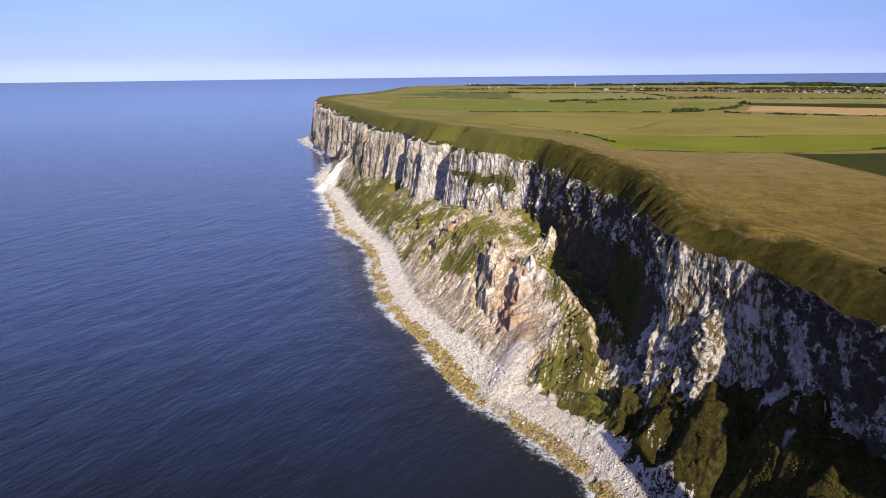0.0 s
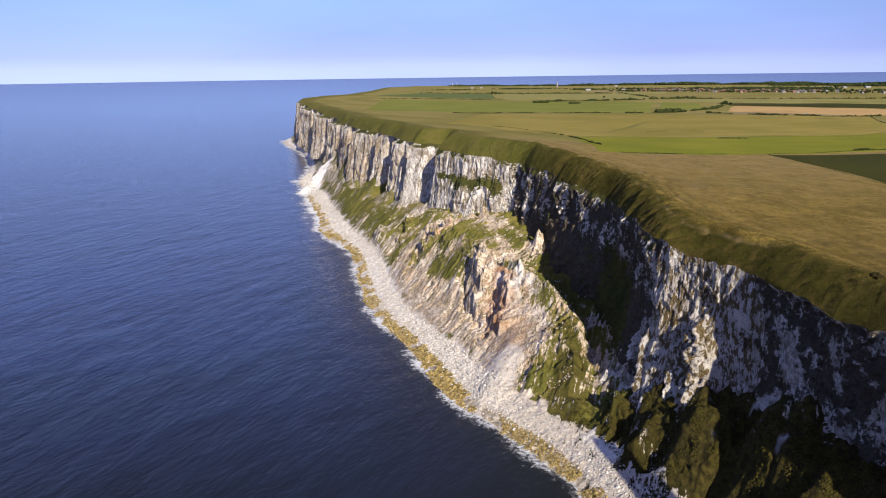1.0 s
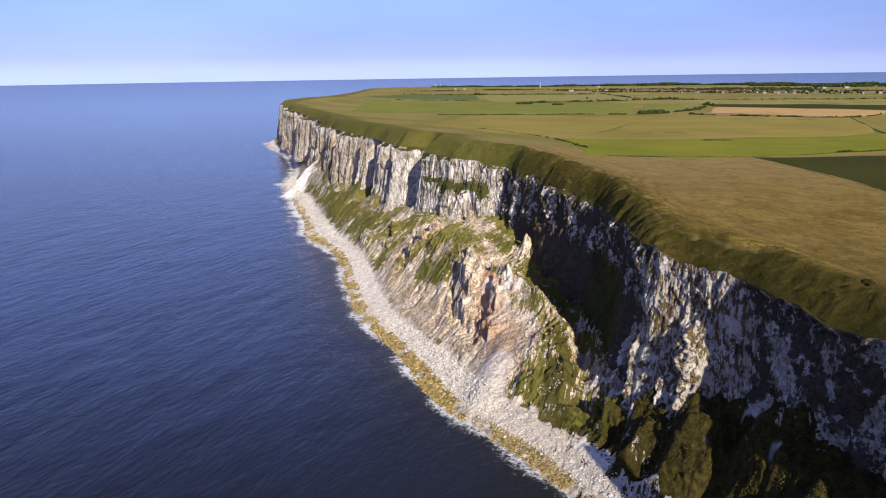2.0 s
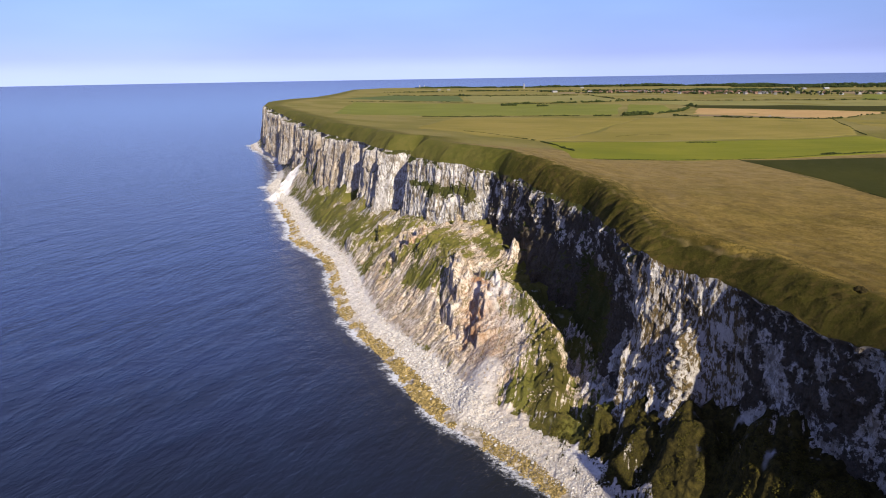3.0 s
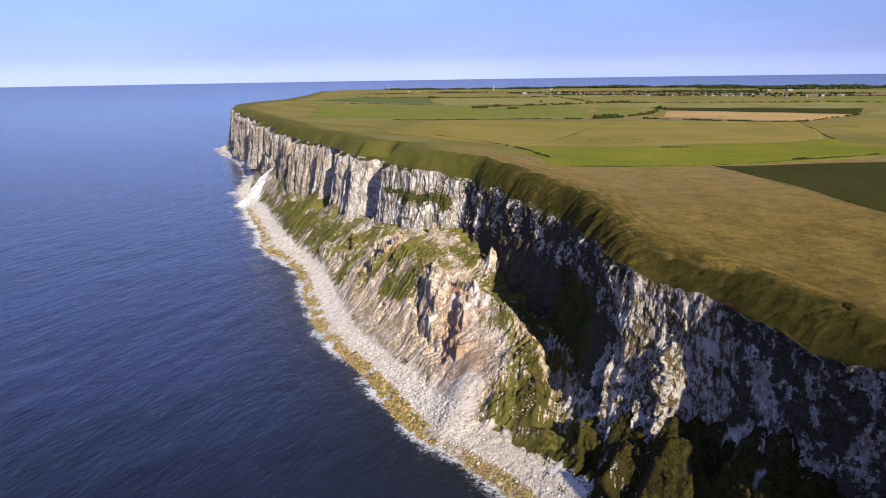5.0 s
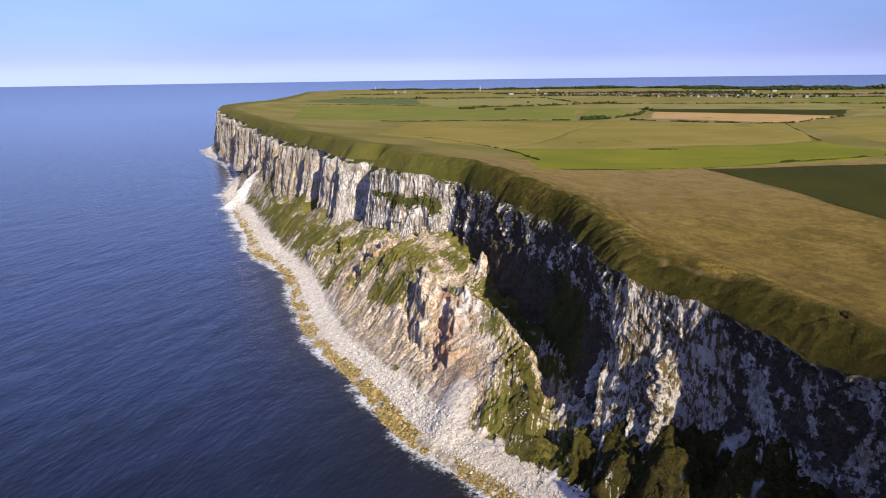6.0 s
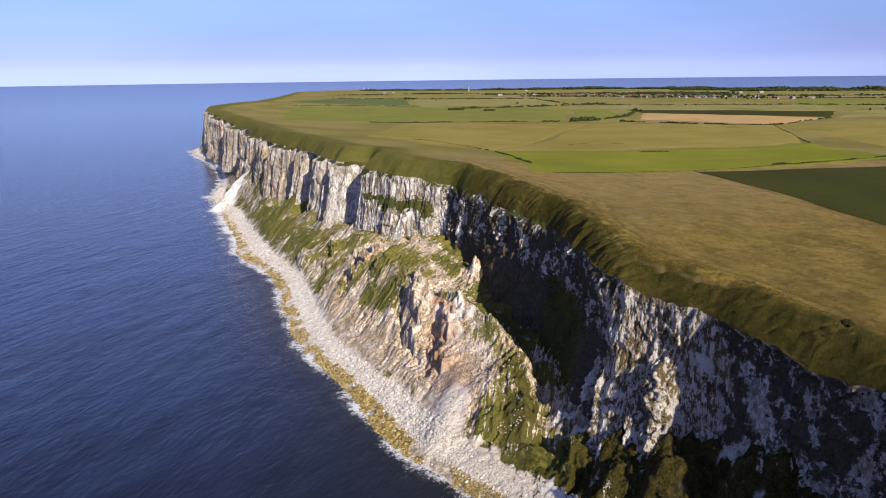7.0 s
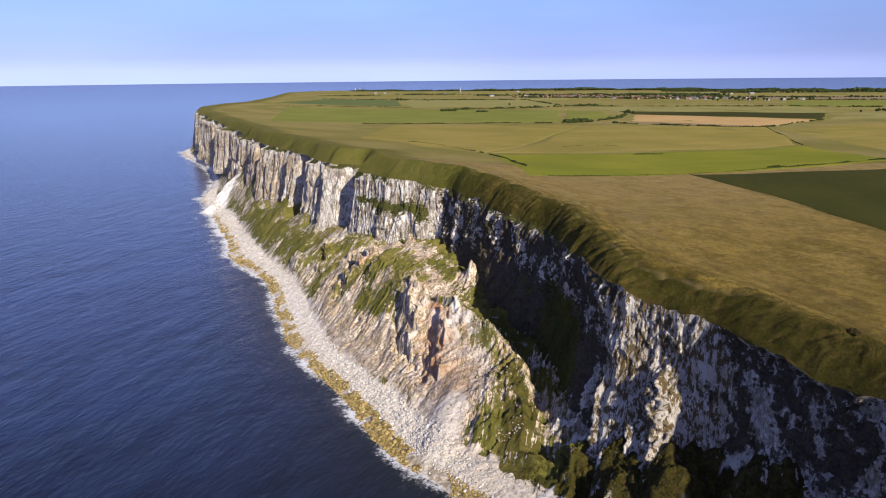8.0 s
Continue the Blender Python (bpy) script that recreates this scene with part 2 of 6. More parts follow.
def make_slope_material():
    s = Shader("slipped_chalk_slope", 0.95, 0.15)
    chalk = chalk_color(s, 0.35)
    tanrock = s.mix(s.span(s.noise(0.12, 6, 0.7), 0.35, 0.65), (0.38, 0.285, 0.195), (0.66, 0.555, 0.45))
    tanrock = s.mix(s.math("MULTIPLY", s.span(s.noise(0.9, 6, 0.7), 0.5, 0.7), 0.6), tanrock, (0.20, 0.15, 0.09))
    tanrock = s.mix(s.math("MULTIPLY", s.span(s.noise(1.0, 6, 0.75, s.scaled(0.2, 1.1, 0.3, 0.75)), 0.53, 0.68), 0.6), tanrock, (0.15, 0.115, 0.05))
    tanrock = s.mix(s.math("MULTIPLY", s.span(s.noise(2.4, 4, 0.75), 0.54, 0.68), 0.6), tanrock, (0.66, 0.59, 0.50))
    tanrock = s.mix(s.math("MULTIPLY", s.span(s.noise(0.055, 5, 0.6), 0.48, 0.60), 0.5), tanrock, (0.80, 0.73, 0.645))
    tanrock = s.mix(s.math("MULTIPLY", s.span(s.noise(0.09, 5, 0.65, s.scaled(1.0, 1.4, 1.0, 0.4)), 0.50, 0.62), 0.75), tanrock, (0.43, 0.30, 0.19))
    c = s.mix(s.attribute("tan"), chalk, tanrock)
    def along(scale, detail, rough, sx, sy, sz):
        """Streaks down the fall of the slope, which turns round the spur."""
        node = s.nodes.new("ShaderNodeMix")
        s.put(node.inputs["Factor"], s.attribute("turned"))
        s.put(node.inputs[2], s.noise(scale, detail, rough, s.scaled(sx, sy, sz, 0.707)))
        s.put(node.inputs[3], s.noise(scale, detail, rough, s.scaled(sx, sy, sz, 1.18)))
        return node.outputs[0]

    fall = along(1.0, 7, 0.75, 0.10, 0.85, 0.15)
    fall_b = along(1.3, 7, 0.75, 0.12, 1.0, 0.2)
    c = s.mix(s.math("MULTIPLY", s.span(fall, 0.52, 0.58), 0.8), c, (0.115, 0.10, 0.033))
    c = s.mix(s.math("MULTIPLY", s.span(fall_b, 0.53, 0.57), 0.45), c, (0.80, 0.74, 0.665))
    c = s.mix(s.math("MULTIPLY", s.span(s.noise(0.9, 7, 0.76), 0.515, 0.56), 0.7), c, (0.125, 0.10, 0.055))
    c = s.mix(s.math("MULTIPLY", s.attribute("rust"), s.span(s.noise(0.25, 5, 0.65), 0.3, 0.6)), c, (0.36, 0.19, 0.098))
    scree = s.mix(s.span(s.noise(0.5, 6, 0.75), 0.35, 0.7), (0.50, 0.435, 0.36), (0.72, 0.655, 0.575))
    scree = s.mix(s.math("MULTIPLY", s.span(s.cells(1.3), 0.45, 0.8), 0.35), scree, (0.38, 0.335, 0.28))
    c = s.mix(s.attribute("scree"), c, scree)
    weed = s.mix(s.span(s.noise(0.8, 6, 0.75), 0.4, 0.65), (0.10, 0.08, 0.03), (0.32, 0.245, 0.10))
    c = s.mix(s.math("MULTIPLY", s.attribute("weed"), s.math("MULTIPLY", s.span(s.noise(0.35, 5, 0.7), 0.42, 0.58), 0.65)), c, weed)
    green = grass_color(s, (0.150, 0.142, 0.030), (0.22, 0.17, 0.056), (0.098, 0.098, 0.020), 0.48)
    veg = s.math("ADD", s.attribute("grass"), s.math("ADD", s.math("MULTIPLY", s.math("SUBTRACT", s.noise(0.26, 8, 0.75), 0.5), 1.5), s.math("MULTIPLY", s.math("SUBTRACT", along(1.0, 6, 0.72, 0.08, 0.6, 0.12), 0.5), 1.9)))
    # scrub greens, kept near black so that they also carry painted shade
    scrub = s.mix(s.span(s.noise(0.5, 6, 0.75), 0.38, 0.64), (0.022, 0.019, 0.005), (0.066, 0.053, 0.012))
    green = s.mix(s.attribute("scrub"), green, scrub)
    c = s.mix(s.span(veg, 0.44, 0.54), c, green)
    fresh = s.mix(s.span(s.noise(0.6, 6, 0.75), 0.35, 0.65), (0.66, 0.63, 0.59), (0.86, 0.845, 0.815))
    c = s.mix(s.attribute("fresh"), c, fresh)
    s.bump(s.math("ADD", s.noise(0.9, 8, 0.75), s.math("MULTIPLY", along(1.0, 6, 0.7, 0.2, 1.6, 0.3), 0.3)), 1.0, 0.85)
    return s.done(c)


def make_turf_material():
    s = Shader("clifftop_turf", 0.95, 0.04)
    c = grass_color(s, (0.094, 0.085, 0.017), (0.165, 0.117, 0.038), (0.048, 0.046, 0.010), 0.50)
    c = s.mix(s.math("MULTIPLY", s.span(s.noise(0.22, 7, 0.75), 0.50, 0.60), 0.7), c, (0.125, 0.088, 0.028))
    c = s.mix(s.math("MULTIPLY", s.span(s.noise(0.45, 6, 0.75, s.scaled(1.0, 0.35, 0.5, 0.75)), 0.52, 0.60), 0.6), c, (0.040, 0.038, 0.009))
    straw = s.mix(s.span(s.noise(0.05, 6, 0.72), 0.38, 0.62), (0.168, 0.121, 0.025), (0.312, 0.222, 0.052))
    straw = s.mix(s.math("MULTIPLY", s.span(s.noise(0.30, 8, 0.78), 0.48, 0.64), 0.55), straw, (0.118, 0.086, 0.022))
    straw = s.mix(s.math("MULTIPLY", s.span(s.noise(1.1, 7, 0.8), 0.50, 0.62), 0.5), straw, (0.39, 0.28, 0.105))
    straw = s.mix(s.math("MULTIPLY", s.span(s.noise(0.7, 7, 0.8), 0.53, 0.63), 0.5), straw, (0.105, 0.078, 0.022))
    straw = s.mix(s.math("MULTIPLY", s.span(s.noise(0.018, 3, 0.5), 0.50, 0.66), 0.5), straw, (0.20, 0.158, 0.033))
    straw = s.mix(s.math("MULTIPLY", s.span(s.noise(0.38, 5, 0.7, s.scaled(1.0, 0.6, 1.0, 0.3)), 0.53, 0.60), 0.5), straw, (0.125, 0.094, 0.022))
    straw = s.mix(s.math("MULTIPLY", s.span(s.noise(0.26, 5, 0.72, s.scaled(0.6, 1.0, 1.0, 0.6)), 0.53, 0.62), 0.45), straw, (0.36, 0.27, 0.09))
    swath = s.noise(1.0, 8, 0.8, s.scaled(0.22, 0.06, 0.1, 0.40))
    straw = s.mix(s.math("MULTIPLY", s.span(swath, 0.51, 0.62), 0.3), straw, (0.38, 0.27, 0.10))
    straw = s.mix(s.math("MULTIPLY", s.span(swath, 0.46, 0.36), 0.3), straw, (0.12, 0.088, 0.024))
    straw = s.mix(s.math("MULTIPLY", s.span(s.noise(0.09, 7, 0.72), 0.50, 0.62), 0.5), straw, (0.125, 0.092, 0.030))
    far = s.mix(s.span(s.noise(0.010, 5, 0.6), 0.38, 0.62), (0.200, 0.180, 0.046), (0.265, 0.222, 0.072))
    straw = s.mix(s.math("MULTIPLY", s.attribute("dry"), s.span(s.noise(0.12, 7, 0.75), 0.30, 0.60)), straw, (0.34, 0.255, 0.115))
    meadow = s.mix(s.span(s.noise(0.06, 6, 0.7), 0.38, 0.62), (0.098, 0.108, 0.020), (0.155, 0.145, 0.036))
    c = s.mix(s.math("MULTIPLY", s.attribute("lush"), 0.75), c, meadow)
    c = s.mix(s.attribute("farmland"), c, far)
    c = s.mix(s.attribute("straw"), c, straw)
    c = s.mix(s.math("MULTIPLY", s.math("MULTIPLY", s.attribute("path"), s.span(s.noise(0.12, 5, 0.7), 0.35, 0.6)), 0.6), c, (0.30, 0.225, 0.11))
    c = s.mix(s.math("MULTIPLY", s.attribute("rut"), 0.6), c, (0.10, 0.085, 0.028))
    s.bump(s.noise(1.1, 8, 0.8), 1.0, 1.3)
    return s.done(c)


def make_sea_material():
    s = Shader("sea_water", 0.10, 0.5)
    s.bsdf.inputs["IOR"].default_value = 1.33
    # weaker sky reflection on the near water is set by position
    s.put(s.bsdf.inputs["Specular IOR Level"], s.math("SUBTRACT", 0.5, s.math("MULTIPLY", s.attribute("near_dim"), 0.38)))
    swell = s.noise(1.0, 3, 0.55, s.scaled(0.045, 0.11, 0.05, 1.20))
    chop = s.noise(1.0, 5, 0.65, s.scaled(0.22, 0.42, 0.2, 1.12))
    roll = s.noise(1.0, 4, 0.6, s.scaled(0.020, 0.050, 0.02, 1.22))
    gust = s.noise(0.006, 5, 0.6, s.scaled(1.0, 2.2, 1.0, 0.3))
    # sheen of gust streaks and wave crests, painted as lighter and darker blues
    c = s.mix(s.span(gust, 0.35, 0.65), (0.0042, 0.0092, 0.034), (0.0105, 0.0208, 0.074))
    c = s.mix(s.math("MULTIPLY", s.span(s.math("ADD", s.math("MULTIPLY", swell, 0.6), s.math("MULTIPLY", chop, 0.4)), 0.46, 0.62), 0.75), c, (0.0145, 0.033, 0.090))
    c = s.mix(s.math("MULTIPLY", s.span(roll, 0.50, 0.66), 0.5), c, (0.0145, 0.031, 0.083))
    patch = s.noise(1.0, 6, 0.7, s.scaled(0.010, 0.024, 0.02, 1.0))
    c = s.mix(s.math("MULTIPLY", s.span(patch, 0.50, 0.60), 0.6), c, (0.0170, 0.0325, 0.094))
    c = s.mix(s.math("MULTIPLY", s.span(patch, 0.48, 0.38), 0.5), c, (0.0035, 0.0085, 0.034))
    # near water: its duller, darker look is painted into the base colour
    c = s.mix(s.attribute("near_dim"), c, (0.0105, 0.0118, 0.0088))
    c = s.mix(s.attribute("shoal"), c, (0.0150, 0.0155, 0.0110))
    h = s.math("ADD", s.math("ADD", s.math("MULTIPLY", swell, 1.5), s.math("MULTIPLY", roll, 2.2)), s.math("MULTIPLY", chop, 0.85))
    h = s.math("MULTIPLY", h, s.math("SUBTRACT", 1.0, s.math("MULTIPLY", s.attribute("open_sea"), 0.6)))
    h = s.math("MULTIPLY", h, s.math("SUBTRACT", 1.0, s.math("MULTIPLY", s.attribute("near_dim"), 0.3)))
    s.bump(h, 1.0, 0.48)
    return s.done(c)


MAT_CLIFF, MAT_SLOPE, MAT_TURF, MAT_SEA = make_cliff_material(), make_slope_material(), make_turf_material(), make_sea_material()

# ---- plan of the coast: lines that run along it, as (y, x) or (y, x, z) ----
SHORE = np.array([(-400, 95), (0, 75), (120, 60), (201, 41.4), (213, 38.3), (239, 23.4), (256, 13.3), (274, 2.9), (293, -4.5), (310, -9.2),
                  (339, -17.5), (371, -31.5), (412, -43.7), (455, -49.7), (496, -52.5), (537, -59.9), (569, -76.6), (614, -93.7), (657, -97.9),
                  (717, -113), (807, -135), (907, -160), (994, -160), (1130, -177), (1250, -210), (1354, -244), (1414, -268), (1500, -285)])
TOE = np.array([(-400, 120, 6), (0, 100, 6), (120, 90, 6), (172, 77, 6), (191, 67, 6), (212, 55, 6), (234, 51, 6), (255, 36.5, 6), (270, 28, 5), (288, 22, 4.5),
                (320, 11, 4.5), (335, 4, 5), (381, -13, 5), (432, -24, 5.5), (471, -29.5, 6), (521, -40, 6), (600, -65, 6), (681, -86, 6),
                (786, -111, 6), (843, -135, 5), (1000, -150, 5), (1130, -172, 5), (1250, -204, 5), (1400, -250, 5), (1500, -270, 5)])
MID = np.array([(-400, 130, 18), (120, 99, 18), (172, 84, 18), (191, 76, 17), (212, 65, 13), (226, 61, 9), (240, 55, 6), (255, 45, 8),
                (270, 43, 13), (288, 42, 17), (310, 33, 14), (344, 22, 16), (366, 6, 11), (400, 3, 18), (427, -2, 22), (470, -4, 28),
                (492, -14, 22), (525, -28, 16), (600, -52, 17), (701, -84, 13), (786, -104, 12), (843, -124, 13), (1000, -146, 9),
                (1130, -170, 8), (1250, -201, 9), (1400, -241, 11), (1500, -262, 11)])
RIDGE = np.array([(-400, 140, 30), (120, 106, 30), (172, 90, 31), (191, 86, 29), (212, 74, 23), (226, 69, 13), (240, 61, 9), (255, 49.5, 10), (268, 54, 16), (278, 57, 21),
                  (288, 60, 27), (304, 58.5, 28.6), (324, 50, 33), (344, 43, 35), (370, 24, 32), (400, 20, 36), (427, 14, 38), (450, 22, 38.5),
                  (470, 33, 39), (492, 1, 34), (525, -12, 26), (581, -23, 30), (609, -44, 23), (701, -75, 22), (786, -97, 23), (843, -112, 27),
                  (1000, -140, 19), (1130, -168, 12), (1250, -197, 14), (1400, -234, 17), (1500, -256, 17)])
GULLY = np.array([(-400, 146, 33), (120, 109, 33), (172, 95, 34), (191, 92, 34), (212, 83, 27), (226, 77, 20), (240, 67, 12), (255, 58, 6.5), (268, 61, 10), (288, 66, 18),
                  (324, 66, 24), (344, 64, 27), (370, 62, 31), (400, 60, 38), (427, 54, 45), (450, 48, 42.5), (470, 44, 43), (492, 25, 43),
                  (525, 0, 34), (609, -33, 29), (701, -62, 31), (786, -86, 35), (843, -99, 40), (1000, -132, 30), (1130, -166, 15),
                  (1250, -193, 20), (1400, -230, 22), (1500, -252, 22)])
# below y 148 the edge is unseen, set where its shadow suits the undercliff
EDGE_NEAR = np.array([(-400, 190, 70), (0, 136, 70), (40, 128, 70), (72, 116, 70), (100, 106, 70.5), (120, 106, 70), (130, 106, 70), (140, 105.2, 70), (148, 104.5, 70), (160, 103.8, 68.2), (166, 102.4, 67.2), (171, 100.8, 66.7), (178, 98.6, 66.4), (184, 97.6, 67.5), (197, 96.2, 68.5), (210, 93.9, 68.6),
                      (219.5, 89.8, 69.2), (230.5, 85.2, 69), (240, 80.2, 69.7), (246.5, 78.6, 70.2), (262, 77.5, 70.5), (285, 79.2, 71), (328, 80.6, 70.8), (358, 74.2, 72)])
EDGE_FAR = np.array([(401, 65, 74), (444, 55.3, 74), (461, 41.5, 75), (482, 25, 75.5), (520, 8.2, 76.4),
                 (533, 12.0, 76), (552, 12, 76), (570, -8.5, 75.8), (594, -18.8, 75.5), (675, -41.7, 75.5), (771, -76.6, 75), (983, -123, 74), (1064, -147, 74), (1290, -200, 74.5), (1489, -249, 76.5)])
EDGE = np.concatenate([EDGE_NEAR, EDGE_FAR])
BREAK_Y = (-400, 170, 215, 280, 317, 400, 450, 527, 700, 900, 1080, 1300, 1500)
BREAK_Z = (75, 75.6, 77.3, 80, 82, 85, 86.5, 87.4, 86.0, 83.5, 81.5, 79.5, 79)


def line_x(line, y):
    return np.interp(y, line[:, 0], line[:, 1])


def shore_x(y):
    """The waterline, a little inside the outer line of the surf."""
    return line_x(SHORE, y) + np.interp(y, (200, 235, 430, 500), (4.0, 6.0, 6.0, 2.0))


def line_z(line, y):
    return np.interp(y, line[:, 0], line[:, 2])


def tooth(y, period, seed, up=0.35, down=1.0):
    """Buttresses: each pushes out steeply and falls back slowly."""
    u = y / period + 0.35 * vnoise(y / (2.3 * period), 4.4, 0, seed)
    k, f = np.floor(u), u - np.floor(u)
    size = 0.55 + 0.45 * lattice(k.astype(np.int64), np.zeros_like(k, dtype=np.int64), np.zeros_like(k, dtype=np.int64), seed)
    return size * np.where(f < up, smooth(f, 0, up), 1 - smooth(f, up, down))


# bays in the far wall, each behind a nose that shades it: from, to, depth
BAYS = ((573, 588, 6), (614, 650, 13), (666, 686, 10), (744, 774, 12), (799, 826, 11), (905, 958, 16), (1050, 1105, 20), (1132, 1188, 20), (1290, 1350, 18), (1402, 1440, 10))


def buttress(y):
    """The far wall in plan: faces that step out towards each nose, and the bays behind the noses."""
    knots = [(545, 0.0)]
    for y0, y1, depth in BAYS:
        knots += [(y0, 0.13 * (y0 - knots[-1][0])), (y0 + 0.3 * (y1 - y0), -depth), (y0 + 0.86 * (y1 - y0), -depth), (y1, 0.0)]
    knots.append((1500, 3.0))
    ky, out = np.array(knots).T
    return smooth(y, 545, 575) * (np.interp(y, ky, out) + 1.3 * tooth(y, 13.0, 81) + 0.6 * tooth(y, 5.5, 94) - 0.9 + 0.8 * facets(y / 9.0, 0.5, 114))


def edge_x(y):
    """The cliff edge in plan, with small bites and noses, and buttresses on the far wall."""
    return line_x(EDGE, y) - 0.08 * buttress(y) + (0.5 + 0.3 * smooth(y, 258, 285)) * (1.3 * vnoise(y / 13.0, 3.1, 0, 5) + 0.9 * vnoise(y / 4.1, 7.7, 0, 6))


def bank_rise(y, d):
    """How far the grass bank has risen at a distance from the line of the coast."""
    k = np.clip(d / (11 + 2 * vnoise(y / 40, 2.2, 0, 11)), 0, 1)
    return (np.interp(y, BREAK_Y, BREAK_Z) - line_z(EDGE, np.minimum(y, 1489))) * (1 - (1 - k) ** 1.6)


def edge_z(y):
    return line_z(EDGE, y) + (0.75 + 0.25 * smooth(y, 208, 225) - 0.5 * smooth(y, 430, 470)) * (1.2 * vnoise(y / 9.0, 1.3, 0, 7) + 0.5 * vnoise(y / 2.7, 1.9, 0, 8))


def edge_distance(x, y):
    """How far a place lies from the cliff edge."""
    ys = np.concatenate([np.arange(-400, 100, 10), np.arange(100, 620, 3), np.arange(620, 1500, 8)]).astype(float)
    px, py = edge_x(ys), ys
    best = np.full(np.shape(x), 1e9)
    for k in range(len(ys) - 1):
        ax, ay, bx, by = px[k], py[k], px[k + 1], py[k + 1]
        near = (y > ay - 90) & (y < by + 90)
        xs, yy = x[near], y[near]
        t = np.clip(((xs - ax) * (bx - ax) + (yy - ay) * (by - ay)) / ((bx - ax) ** 2 + (by - ay) ** 2), 0, 1)
        best[near] = np.minimum(best[near], np.hypot(xs - ax - t * (bx - ax), yy - ay - t * (by - ay)))
    return best


# ---- sea ----
def build_sea():
    """One sheet to the horizon; its far rim lifts to stand at the true sea horizon."""
    r = np.concatenate([np.linspace(0, 600, 60), np.geomspace(615, 4950, 110)])
    a = np.linspace(0, 2 * math.pi, 257)
    R, A = np.meshgrid(r, a, indexing="ij")
    Z = 99.0 * np.clip((R - 2500) / 2450, 0, 1) ** 2
    X, Y = R * np.sin(A), R * np.cos(A)
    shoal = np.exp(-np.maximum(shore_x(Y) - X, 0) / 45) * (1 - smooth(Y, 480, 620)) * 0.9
    # how far the near water's reflected light is painted down, fading with y
    near_dim = 0.97 * (1 - smooth(Y, 130, 400)) * np.exp(-np.maximum(shore_x(Y) - X, 0) / 2000)
    ob = grid_mesh("water", X, Y, Z, MAT_SEA, {"shoal": shoal, "near_dim": near_dim, "open_sea": smooth(R, 500, 3600)}, flip=True)
    return tagged(ob, "deep blue rippled sea reaching to the horizon", "sea", kind="structure")


build_sea()


# ---- plateau ----
FAR_Y = np.array((1489, 1629, 1840, 2003, 2604, 3622, 3867, 4050, 4117), float)
FAR_X = np.array((-249, -263, -240, -205, -190, -176, -102, -48, 70), float)
FAR_Z = np.array((78, 79, 78, 76, 70, 64, 62, 61, 60), float)
RIGHT_Y = np.array((-400, 2400, 2800, 3042, 3310, 3540, 3566, 3770, 4117), float)
RIGHT_X = np.array((2600, 2800, 2300, 1792, 1657, 1375, 1118, 620, 160), float)


def plateau_z(x, y, d):
    """Height of the fields: a grass bank up from the cliff edge, then falling gently inland."""
    ze = line_z(EDGE, np.minimum(y, 1489))
    zb = np.interp(y, BREAK_Y, BREAK_Z)
    base = 70 - 10 * np.clip((y - 500) / 1660, 0, 1)
    width = 11 + 2 * vnoise(y / 40, 2.2, 0, 11)
    inland = base + (zb - base) * np.exp(-np.maximum(d - width, 0) / 120)
    inland = np.where(d < width, zb, inland)
    far = np.clip((y - 1489) / 200, 0, 1)
    z = np.where(d < width, ze + bank_rise(y, d), inland)
    z = z + 0.8 * vnoise(x / 60, y / 60, 0, 12) * smooth(d, 10, 40)
    return z * (1 - far) + (base + (np.interp(y, FAR_Y, FAR_Z) - base) * np.exp(-np.maximum(d, 0) / 180)) * far


def ground_z(x, y):
    """Height of the plateau at places well inland."""
    x, y = np.asarray(x, float), np.asarray(y, float)
    left = np.where(y < 1489, edge_x(np.minimum(y, 1489)), np.interp(y, FAR_Y, FAR_X))
    d = np.where(y < 1480, np.minimum(edge_distance(x, y), np.maximum(x - left, 0)), np.maximum(x - left, 0))
    return plateau_z(x, y, d)


GROUND_W = np.concatenate([np.arange(0, 18, 0.34), np.geomspace(18.6, 400, 60), np.geomspace(420, 2800, 26)])
GROUND_COLUMNS = len(GROUND_W)


